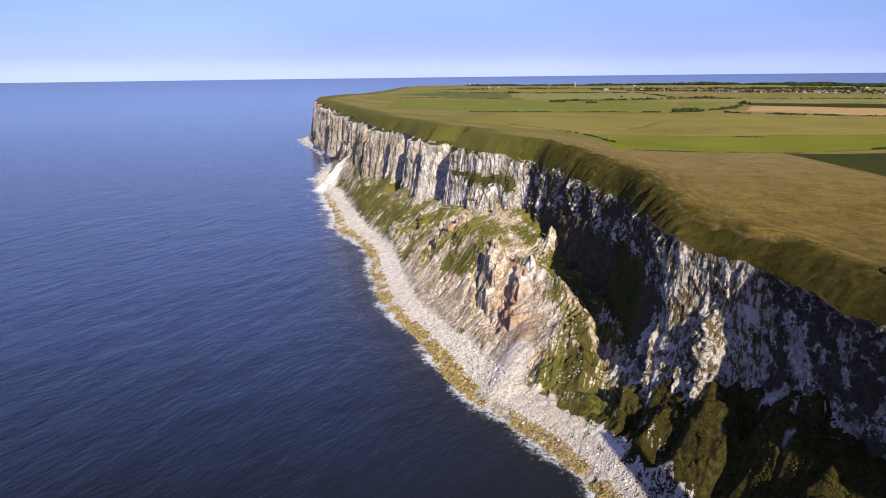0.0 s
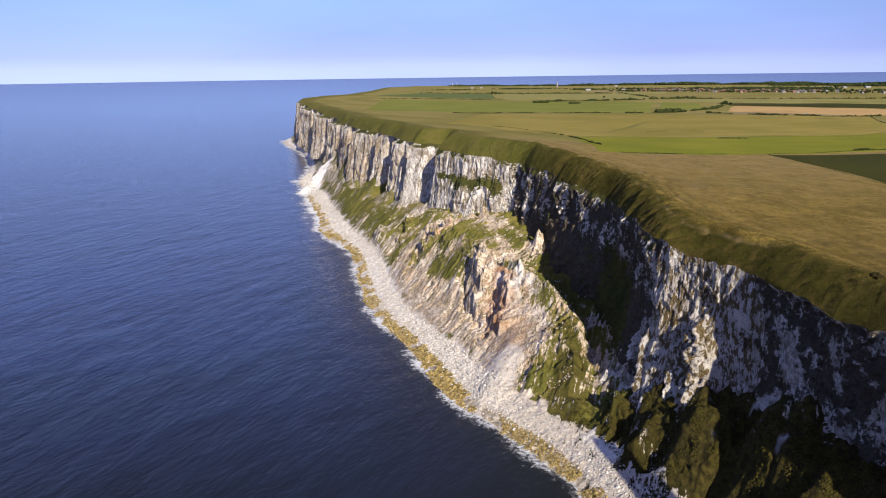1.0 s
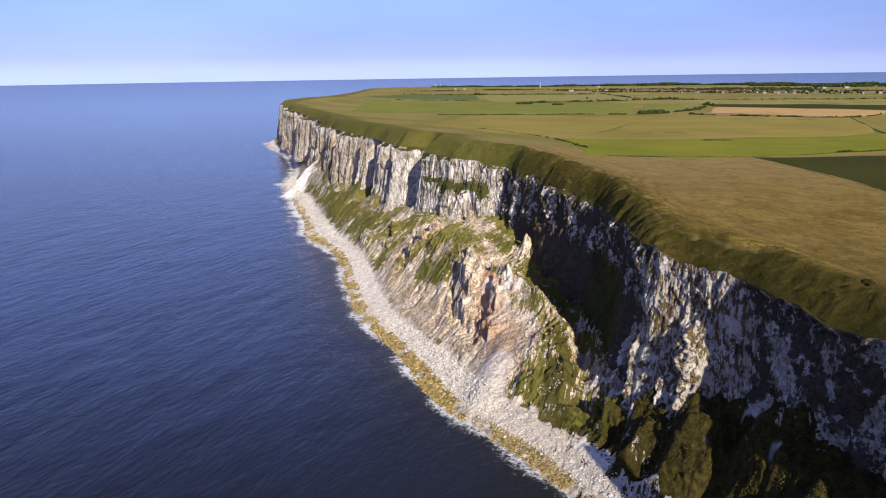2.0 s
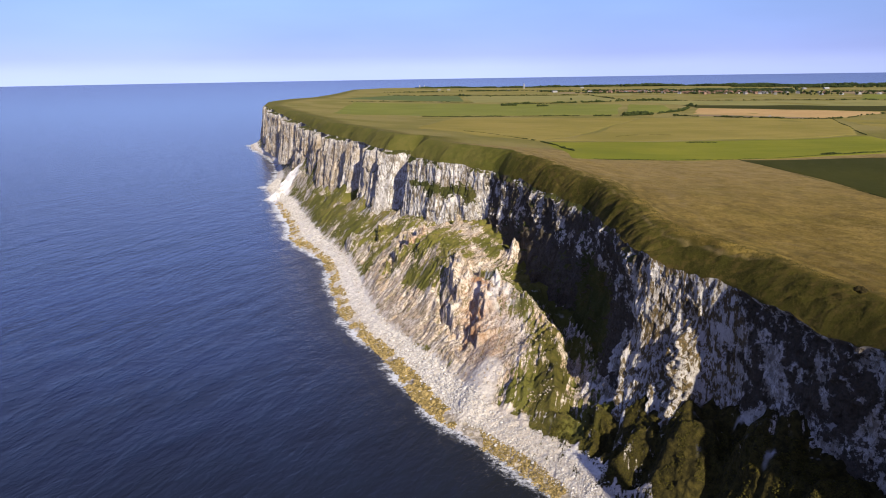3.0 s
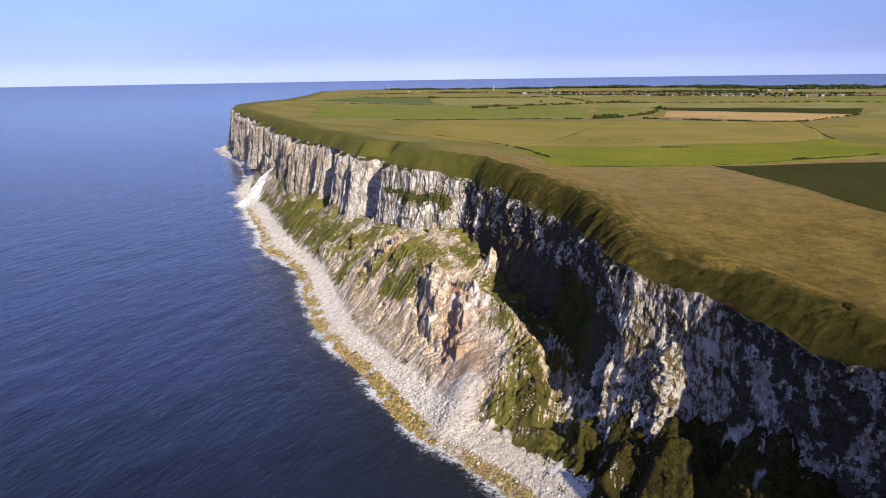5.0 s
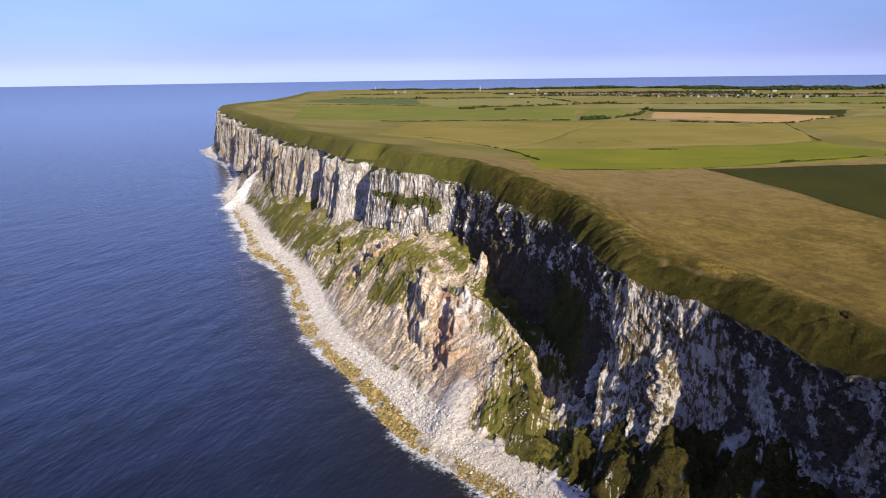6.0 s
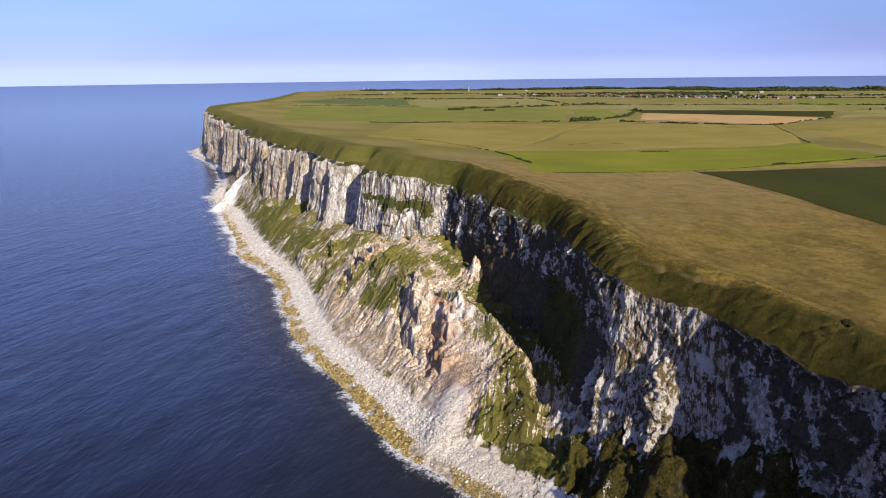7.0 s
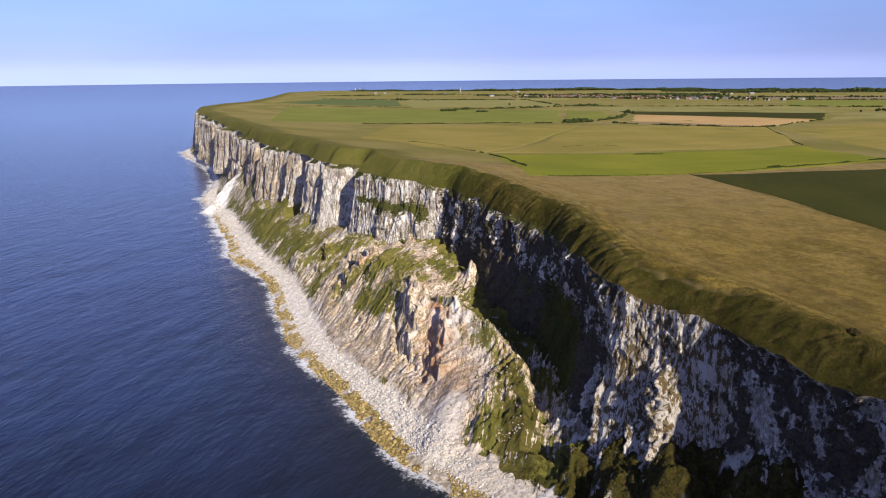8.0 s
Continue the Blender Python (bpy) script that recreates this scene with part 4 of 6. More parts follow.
def build_cliffs():
    for name, ys, rows in (("cliff_near", np.arange(130, 540, 0.36), 170), ("cliff_far", np.arange(538, 1492, 0.8), 80), ("cliff_behind", np.arange(-400, 132, 4.0), 20)):
        ex, ez = edge_x(ys), edge_z(ys)
        step = 2.0
        tx, ty = edge_x(ys + step) - edge_x(ys - step), 2 * step
        tx = np.convolve(np.pad(tx, 10, "edge"), np.ones(21) / 21, "valid")
        ln = np.hypot(tx, ty)
        nx, ny = -ty / ln, tx / ln
        foot = np.minimum(line_z(GULLY, ys), 44) - 12
        v = np.linspace(0, 1, rows)[None, :]
        Z = ez[:, None] + (foot - ez)[:, None] * v
        Y0 = ys[:, None] * np.ones_like(Z)
        drop = (ez[:, None] - Z)
        lean = np.interp(ys, (-400, 235, 250, 330, 450, 500, 560, 800, 1000, 1500), (0.12, 0.12, 0.16, 0.22, 0.18, 0.14, 0.22, 0.18, 0.12, 0.12))
        big = np.interp(ys, (-400, 205, 214, 242, 250, 440, 455, 560, 1500), (0.6, 0.6, 0.5, 0.5, 1.0, 0.9, 0.5, 0.5, 0.5))
        sheer = 1 - smooth(Y0, 285, 350)              # sheer above, spreading only towards the foot
        out = lean[:, None] * drop * (1 - sheer + 0.5 * sheer * smooth(drop, 24, 50))
        grow = smooth(drop, 0.0, 9.0)
        far = smooth(Y0, 540, 575)
        out = out + 0.92 * smooth(drop, 0.3, 3) * buttress(Y0) + far * smooth(drop, 0, 3) * 0.7 * ridged(Y0 / 5.0 + 0.3 * vnoise(Y0 / 20, Z / 25, 0, 84), Z / 60, 0, 2, 92)
        out = out + grow * big[:, None] * tooth(Y0 + 2.5 * vnoise(Z / 14, Y0 / 30, 0, 83), 13.0, 82)
        out = out + smooth(drop, 0, 3) * (np.interp(ys, (205, 215, 240, 250, 450, 460, 540, 600), (0.5, 0.35, 0.35, 0.6, 0.5, 0.45, 0.45, 0.4))[:, None] * ridged(Y0 / 6.5, Z / 30, 0, 3, 85) + np.interp(ys, (205, 215, 240, 250, 540, 600), (0.8, 0.5, 0.5, 1.2, 0.8, 0.35))[:, None] * fbm(Y0 / 8, Z / np.interp(ys, (205, 215, 242, 250, 445, 460, 540, 600), (9, 26, 26, 9, 9, 30, 30, 30))[:, None], ex[:, None] / 8, 4, 89) + 0.3 * fbm(Y0 / 1.4, Z / np.interp(ys, (205, 215, 242, 250, 440, 455), (3.0, 5.0, 5.0, 3.0, 3.0, 7.0))[:, None], 0, 3, 93))
        ledge = smooth(Y0, 446, 456) * (1 - smooth(Y0, 505, 522)) * (1 + 0.5 * vnoise(Y0 / 6, 0 * Z, 0, 103))
        out = out + ledge * 3.0 * smooth(drop + 1.5 * vnoise(Y0 / 5, 0 * Z, 0, 104), 14, 19)
        flute = np.interp(ys, (-400, 205, 214, 240, 248, 450, 460, 530, 560, 1500), (0.6, 0.6, 1.5, 1.5, 0.5, 0.5, 1.5, 1.5, 0.5, 0.5))[:, None]
        out = out + smooth(drop, 0, 2) * 0.6 * flute * (0.7 * ridged(Y0 / 2.3 + 0.5 * vnoise(Y0 / 9, Z / 12, 0, 86), Z / 13, 0, 2, 87) + 0.5 * ridged(Y0 / 1.15, Z / np.interp(ys, (205, 215, 242, 250, 445, 460), (2.6, 5.5, 5.5, 2.6, 2.6, 7.0))[:, None], 0, 2, 88))
        crack = np.maximum(0, 1 - np.abs(vnoise(Y0 / 9.0 + 0.15 * vnoise(Z / 9, Y0 / 20, 0, 90), Z / 90, 0, 91)) / 0.10)
        out = out - smooth(drop, 1, 6) * crack * np.interp(ys, (205, 214, 242, 250, 450, 560, 1500), (0.6, 0.6, 0.6, 1.4, 2.0, 2.5, 2.5))[:, None]
        out = out + smooth(drop, 0, 2) * 0.12 * vnoise(Y0 / 40, Z / 2.3, 0, 95)
        calm = np.interp(ys, (198, 208, 244, 252, 440, 458, 540, 600), (1.0, 0.3, 0.35, 1.0, 1.0, 0.55, 0.55, 0.85))[:, None]
        lean_out = lean[:, None] * drop * (1 - sheer + 0.5 * sheer * smooth(drop, 24, 50))
        wall_out = lean_out + 0.92 * smooth(drop, 0.3, 3) * buttress(Y0)
        out = wall_out + (out - wall_out) * calm
        out = out - 2.0 * smooth(drop, 0, 2.5) * (1 - smooth(Y0, 205, 216))
        out = out + 0.19 * np.maximum(drop - 15, 0) * smooth(Y0, 214, 224) * (1 - smooth(Y0, 236, 252))
        wy = Y0 + 0.6 * fbm(Y0 / 3, Z / 3, 0, 2, 110)
        tall = np.interp(ys, (205, 215, 242, 250, 445, 460, 560), (1.2, 1.6, 1.6, 1.3, 1.3, 2.2, 3.0))[:, None]
        wide = np.interp(ys, (500, 600), (1.0, 1.7))[:, None]
        out = out + (0.45 + 0.55 * calm) * smooth(drop, 0, 2) * (1.1 * wide * facets(wy / (5.5 * wide), Z / (6.0 * tall * wide), 111) + 0.6 * wide * facets(wy / (2.1 * wide), Z / (2.4 * tall * wide) + 0.3 * wy, 112) + 0.35 * facets(wy / 0.95, Z / (1.0 * tall), 113))
        for at_y, wide, proud, under in CHALK_RIBS:
            rib = np.abs((Y0 - at_y + 0.22 * np.maximum(drop - under, 0) + 1.2 * fbm(Y0 / 5, Z / 6, 0, 3, 107)) / wide)
            out = out + proud * np.clip(1.25 - rib, 0, 1) * smooth(drop + 3 * vnoise(Y0 / 2, 0 * Z, 0, 108), under, under + 7) * (1 + 0.4 * fbm(Y0 / 2.5, Z / 2.5, 0, 3, 109))
        X = ex[:, None] + nx[:, None] * out
        Y = Y0 + ny[:, None] * out
        tan = np.clip(0.15 + 0.75 * smooth(Y0, 550, 680) + 0.4 * fbm(Y0 / 30, Z / 25, 0, 3, 97), 0, 1) * smooth(drop + 4 * fbm(Y0 / 7, 0 * Z, 0, 2, 98), 1, 9)
        grass = 0.10 * fbm(Y0 / 14, Z / 9, 0, 3, 99) + 0.42 * ledge * np.exp(-((drop - 17 + 2 * vnoise(Y0 / 5, 0 * Z, 0, 106)) / 4.5) ** 2) - 0.10 * smooth(Y0, 540, 600) + 0.25 * smooth(Y0, 212, 250) * (1 - smooth(drop + 3 * fbm(Y0 / 4, 0 * Z, 0, 2, 101), 0.5, 3.0)) - 0.16 * (1 - smooth(Y0, 205, 214))
        # dark growth: thin on sunlit walls, thickened on shaded ones to deepen their shade
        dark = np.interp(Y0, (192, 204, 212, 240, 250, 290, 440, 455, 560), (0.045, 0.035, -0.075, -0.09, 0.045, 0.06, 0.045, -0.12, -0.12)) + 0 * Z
        for at_y, wide, proud, under in CHALK_RIBS:
            bare = np.exp(-((Y0 - at_y + 0.22 * np.maximum(drop - under, 0)) / wide) ** 2) * smooth(drop, under, under + 5)
            dark, grass = dark - 0.15 * bare, grass - 0.3 * bare
        recess = smooth(Y0, 268, 282) * (1 - smooth(Y0, 312, 330)) * (1 - smooth(Z + 4 * fbm(Y0 / 6, Z / 6, 0, 2, 105), 48, 56))
        grass = grass + 0.5 * recess
        # shade low in the recess, painted as extra dark cover
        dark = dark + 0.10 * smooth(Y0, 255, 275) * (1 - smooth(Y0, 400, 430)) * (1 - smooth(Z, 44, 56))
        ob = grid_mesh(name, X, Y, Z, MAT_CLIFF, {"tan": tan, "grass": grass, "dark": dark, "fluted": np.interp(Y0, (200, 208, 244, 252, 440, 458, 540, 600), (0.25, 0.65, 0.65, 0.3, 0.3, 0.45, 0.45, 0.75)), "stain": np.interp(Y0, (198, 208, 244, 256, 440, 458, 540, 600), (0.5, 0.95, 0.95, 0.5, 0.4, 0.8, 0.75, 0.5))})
        tagged(ob, "tall weathered white chalk cliff with vertical buttresses", "cliff", kind="structure")


build_cliffs()


# ---- crops, hedges and buildings on the plateau ----
def make_crop(name, one, two, row_turn=0.4, scale=0.012):
    s = Shader(name, 0.95, 0.04)
    broad = s.noise(scale, 5, 0.6)
    rows = s.noise(1.0, 4, 0.6, s.scaled(0.012, 0.12, 0.02, row_turn))
    one, two = (tuple(1.15 * k for k in c) for c in (one, two))
    c = s.mix(s.span(s.math("ADD", s.math("MULTIPLY", broad, 0.6), s.math("MULTIPLY", rows, 0.4)), 0.38, 0.62), one, two)
    c = s.mix(s.math("MULTIPLY", s.span(s.noise(0.25, 5, 0.7), 0.5, 0.75), 0.3), c, (0.09, 0.08, 0.025))
    s.bump(s.noise(1.2, 6, 0.75), 0.6, 0.4)
    return s.done(c)


def build_field(label, corners, material, crop=0.2):
    """A crop standing on the plateau: a sheet over four corners, with sides."""
    (ax, ay), (bx, by), (cx, cy), (dx, dy) = corners
    span = math.hypot(cx - ax, cy - ay)
    rim = 2.5 / span
    u = np.concatenate([[0, rim], np.linspace(3 * rim, 1 - 3 * rim, 34), [1 - rim, 1]])
    U, V = np.meshgrid(u, u, indexing="ij")
    X = (1 - U) * (1 - V) * ax + U * (1 - V) * bx + U * V * cx + (1 - U) * V * dx
    Y = (1 - U) * (1 - V) * ay + U * (1 - V) * by + U * V * cy + (1 - U) * V * dy
    wob = np.hypot(bx - ax, by - ay) * 0.012
    X = X + wob * vnoise(U * 5, V * 5, ax, 111)
    Y = Y + wob * vnoise(U * 5, V * 5, ay, 112)
    Z = ground_z(X, Y) + crop
    edge = np.minimum(np.minimum(U, 1 - U), np.minimum(V, 1 - V))
    Z = Z - (crop + 0.25) * (edge < rim * 0.5) - 0.5 * crop * ((edge > rim * 0.5) & (edge < 2 * rim))
    ob = grid_mesh("field", X, Y, Z, material)
    return tagged(ob, label, "field", kind="structure")


CROP_DARK = make_crop("dark_green_crop", (0.033, 0.036, 0.006), (0.043, 0.043, 0.008), 1.2)
CROP_BRIGHT = make_crop("bright_green_crop", (0.132, 0.145, 0.014), (0.175, 0.172, 0.020), 0.1)
CROP_OLIVE = make_crop("ripening_olive_crop", (0.188, 0.158, 0.034), (0.238, 0.190, 0.048), 0.2)
CROP_GREEN = make_crop("fresh_green_crop", (0.138, 0.152, 0.028), (0.172, 0.178, 0.036), 0.3)
CROP_GOLD = make_crop("golden_barley", (0.36, 0.235, 0.095), (0.41, 0.275, 0.115), 0.8)
CROP_BROWN = make_crop("brown_fallow", (0.19, 0.14, 0.08), (0.24, 0.18, 0.10), 0.8)
CROP_PALE = make_crop("pale_green_crop", (0.185, 0.178, 0.056), (0.23, 0.208, 0.070), 0.5)
CROP_MOSS = make_crop("deep_green_crop", (0.085, 0.11, 0.035), (0.105, 0.13, 0.04), 0.5)

build_field("dark green crop field with a crisp edge", ((217, 468), (210, 228), (560, 190), (560, 514)), CROP_DARK, 0.5)
build_field("bright green crop field below the meadow", ((98, 432), (420, 534), (425, 655), (112, 590)), CROP_BRIGHT)
build_field("ripening olive coloured crop field", ((20, 790), (112, 600), (340, 1030), (85, 1085)), CROP_OLIVE, 0.3)
build_field("ripening olive coloured crop field", ((118, 604), (430, 668), (548, 905), (346, 1030)), CROP_OLIVE, 0.3)
build_field("ripening straw coloured crop field", ((440, 545), (900, 600), (1000, 960), (556, 905)), CROP_OLIVE)
build_field("fresh green crop field", ((-92, 1160), (340, 1128), (470, 1520), (-95, 1795)), CROP_GREEN)
build_field("fresh green crop field", ((355, 1135), (460, 1210), (520, 1420), (480, 1510)), CROP_GREEN)
build_field("golden barley field", ((440, 1090), (530, 1290), (720, 1046), (562, 925)), CROP_GOLD)
build_field("brown fallow field", ((402, 1084), (436, 1092), (556, 925), (530, 918)), CROP_BROWN, 0.2)
build_field("dark green crop strip", ((534, 1300), (556, 1428), (862, 1222), (728, 1054)), CROP_DARK, 0.6)
build_field("pale green crop field", ((560, 1436), (552, 1690), (1010, 1480), (870, 1228)), CROP_PALE)
build_field("pale green crop field", ((740, 1050), (1000, 970), (1180, 1240), (880, 1215)), CROP_PALE)
build_field("fresh green crop field", ((190, 1765), (552, 1755), (600, 2250), (222, 2380)), CROP_PALE)
build_field("deep green crop field", ((-140, 2060), (180, 1850), (214, 2380), (0, 2500)), CROP_MOSS)
build_field("brown fallow field", ((560, 2500), (680, 2440), (730, 2560), (590, 2640)), CROP_BROWN, 0.2)
build_field("fresh green crop field", ((960, 1500), (1190, 1260), (1560, 1700), (1230, 1890)), CROP_GREEN)
build_field("brown fallow field", ((1230, 1920), (1570, 1730), (1760, 2080), (1310, 2280)), CROP_BROWN, 0.2)
build_field("pale green crop field", ((560, 2270), (700, 2180), (760, 2330), (650, 2400)), CROP_PALE)


def ico(level=1):
    bm = bmesh.new()
    bmesh.ops.create_icosphere(bm, subdivisions=level, radius=1)
    bm.verts.ensure_lookup_table()
    v = np.array([p.co[:] for p in bm.verts])
    f = np.array([[q.index for q in p.verts] for p in bm.faces])
    bm.free()
    return v, f


ICO1, ICO2 = ico(1), ico(2)


def triangle_mesh(name, verts, faces, material, smooth_shade=False):
    mesh = bpy.data.meshes.new(name)
    mesh.vertices.add(len(verts))
    mesh.vertices.foreach_set("co", np.asarray(verts, np.float32).ravel())
    mesh.loops.add(faces.size)
    mesh.loops.foreach_set("vertex_index", faces.ravel().astype(np.int32))
    mesh.polygons.add(len(faces))
    mesh.polygons.foreach_set("loop_start", np.arange(0, faces.size, 3, dtype=np.int32))
    mesh.polygons.foreach_set("loop_total", np.full(len(faces), 3, dtype=np.int32))
    mesh.polygons.foreach_set("use_smooth", np.full(len(faces), smooth_shade))
    mesh.update(calc_edges=True)
    mesh.materials.append(material)
    return mesh


def lumps(rng, place, size, squash=(1.0, 1.0, 0.7), rough=0.28, base=ICO1):
    """Vertices and faces of many uneven lumps, each turned and shaped by chance."""
    v, f = base
    n = len(place)
    a = rng.uniform(0, 2 * math.pi, n)
    jitter = 1 + rough * rng.uniform(-1, 1, (n, len(v)))
    stretch = np.array(squash)[None, :] * rng.uniform(0.7, 1.3, (n, 3))
    p = v[None] * jitter[..., None] * stretch[:, None, :] * np.asarray(size)[:, None, None]
    c, si = np.cos(a)[:, None], np.sin(a)[:, None]
    q = np.stack([p[..., 0] * c - p[..., 1] * si, p[..., 0] * si + p[..., 1] * c, p[..., 2]], -1) + np.asarray(place)[:, None, :]
    faces = f[None] + (np.arange(n) * len(v))[:, None, None]
    return q.reshape(-1, 3), faces.reshape(-1, 3)


def make_leaves(name, one, two):
    s = Shader(name, 0.95, 0.02)
    info = s.nodes.new("ShaderNodeNewGeometry")
    c = s.mix(info.outputs["Random Per Island"], one, two)
    s.bump(s.noise(2.0, 4, 0.7), 0.8, 0.3)
    return s.done(c)


MAT_HEDGE = make_leaves("hedge_leaves", (0.020, 0.030, 0.010), (0.045, 0.055, 0.018))
MAT_CROWN = make_leaves("tree_leaves", (0.018, 0.028, 0.012), (0.040, 0.052, 0.018))


def make_plain(name, color, grain=0.35, roughness=0.85, scale=1.5):
    s = Shader(name, roughness, 0.2)
    dull = tuple(k * (1 - grain) for k in color)
    s.bump(s.noise(scale * 2, 5, 0.7), 0.4, 0.1)
    return s.done(s.mix(s.span(s.noise(scale, 6, 0.65), 0.3, 0.7), dull, color))


MAT_BARK = make_plain("bark", (0.10, 0.075, 0.05))
MAT_RENDER = make_plain("whitewashed_wall", (0.30, 0.29, 0.275), 0.3)
MAT_BRICK = make_plain("brick_wall", (0.26, 0.17, 0.125))
MAT_SLATE = make_plain("slate_roof", (0.12, 0.12, 0.13))
MAT_TILE = make_plain("red_tile_roof", (0.20, 0.115, 0.08))
MAT_SHEET = make_plain("pale_sheet_roof", (0.33, 0.34, 0.35), 0.3)
MAT_GLASS = make_plain("dark_window_glass", (0.03, 0.035, 0.045), 0.2, 0.15)


def hedge(points, height, label, spacing=1.6, width=1.2, seed=1):
    """A row of leafy clumps between points of the plan, uneven in height and with gaps."""
    rng = np.random.default_rng(seed)
    xy = []
    for (ax, ay), (bx, by) in zip(points, points[1:]):
        n = max(2, int(math.hypot(bx - ax, by - ay) / spacing))
        t = np.linspace(0, 1, n, endpoint=False)
        xy.append(np.stack([ax + (bx - ax) * t, ay + (by - ay) * t], -1))
    xy = np.concatenate(xy)
    keep = vnoise(xy[:, 0] / 18, xy[:, 1] / 18, seed, 121) > -0.55
    xy = xy[keep]
    tall = height * (0.75 + 0.45 * vnoise(xy[:, 0] / 12, xy[:, 1] / 12, seed, 122))
    place, size = [], []
    for _ in range(3):
        p = xy + rng.normal(0, width * 0.45, xy.shape)
        z = ground_z(p[:, 0], p[:, 1]) + tall * rng.uniform(0.15, 0.75, len(xy))
        place.append(np.column_stack([p, z]))
        size.append(tall * rng.uniform(0.35, 0.6, len(xy)))
    v, f = lumps(rng, np.concatenate(place), np.concatenate(size), (1, 1, 0.8), 0.35)
    ob = new("hedge", triangle_mesh("hedge", v, f, MAT_HEDGE))
    return tagged(ob, label, "hedge")


hedge(((42, 1129), (100, 1112), (183, 1112), (266, 1106), (335, 1085), (385, 1108)), 2.0, "straggling dark hedge between crop fields", seed=3)
hedge(((345, 1082), (386, 1108), (466, 1192), (518, 1296)), 4.2, "thick dark green hedge beside a fallow field", 2.2, 2.2, seed=4)
hedge(((405, 1070), (470, 960), (531, 915), (560, 918)), 2.6, "low dark hedge along the barley field", 2.0, 1.6, seed=5)
hedge(((562, 920), (640, 985), (728, 1048)), 2.2, "low dark hedge along the barley field", 2.0, 1.6, seed=6)
hedge(((265, 1615), (328, 1628), (394, 1650), (460, 1665), (552, 1722), (640, 1760)), 4.5, "thick dark green hedge between crop fields", 3.0, 2.6, seed=7)
hedge(((66, 735), (92, 704), (110, 600)), 0.9, "low dark grassy hedgerow beside the meadow", 1.0, 0.6, seed=8)
hedge(((112, 585), (119, 556), (113, 483)), 1.3, "low dark grassy hedgerow beside the meadow", 0.9, 0.6, seed=9)
hedge(((100, 430), (150, 446), (216, 470), (300, 499), (430, 538)), 0.7, "thin grassy strip between meadow and crop", 1.0, 0.6, seed=10)
hedge(((217, 469), (214, 350), (210, 226)), 0.4, "thin dark weedy strip along the dark crop", 0.8, 0.3, seed=21)
hedge(((290, 499), (345, 515), (430, 540)), 1.6, "rough grassy hedge at the field corner", 1.2, 1.0, seed=11)
hedge(((-100, 1810), (0, 1878), (190, 1760)), 2.2, "low dark hedge between crop fields", 2.6, 1.8, seed=12)
hedge(((214, 2390), (420, 2330), (600, 2262)), 4.0, "dark hedge with scrub between crop fields", 3.2, 2.6, seed=13)
hedge(((552, 1755), (600, 2250)), 3.0, "dark hedge between crop fields", 3.2, 2.4, seed=14)
hedge(((556, 1700), (760, 1620), (1020, 1490), (1190, 1255)), 3.0, "dark hedge between crop fields", 3.2, 2.4, seed=15)
hedge(((1000, 960), (1090, 1110), (1195, 1250)), 3.4, "dark hedge beside the farm", 3.0, 2.4, seed=16)
hedge(((-10, 2510), (214, 2400)), 3.0, "dark hedge between crop fields", 3.2, 2.4, seed=17)
hedge(((1230, 1900), (1420, 1800), (1565, 1715)), 4.0, "dark hedge between crop fields", 3.4, 2.6, seed=18)
hedge(((430, 662), (545, 905)), 0.8, "thin grassy strip between crops", 1.6, 0.7, seed=19)
hedge(((205, 690), (230, 700), (262, 690)), 0.8, "low dark strip of weeds in the crop", 1.2, 0.6, seed=20)


def shrub_patch(x, y, width, depth, height, label, seed):
    rng = np.random.default_rng(seed)
    n = int(10 + width * depth * 0.5)
    p = np.column_stack([x + rng.uniform(-0.5, 0.5, n) * width, y + rng.uniform(-0.5, 0.5, n) * depth])
    z = ground_z(p[:, 0], p[:, 1]) + height * rng.uniform(0.2, 0.6, n)
    v, f = lumps(rng, np.column_stack([p, z]), height * rng.uniform(0.3, 0.6, n), (1.2, 1.2, 0.8), 0.35)
    ob = new("shrub_patch", triangle_mesh("shrub_patch", v, f, MAT_HEDGE))
    return tagged(ob, label, "shrub", kind="stuff")


shrub_patch(250, 601, 22, 8, 0.8, "dark scrub round a small hollow in the green field", 31)
shrub_patch(238, 598, 8, 5, 0.7, "dark scrub round a small hollow in the green field", 32)
shrub_patch(372, 1118, 20, 8, 5.5, "thick dark thorn scrub beside the hedge", 34)
shrub_patch(350, 1110, 12, 6, 5.0, "thick dark thorn scrub beside the hedge", 35)
shrub_patch(240, 1545, 30, 9, 5.0, "dark thorn scrub in the green crop", 36)
shrub_patch(300, 1500, 20, 7, 4.0, "dark thorn scrub in the green crop", 37)


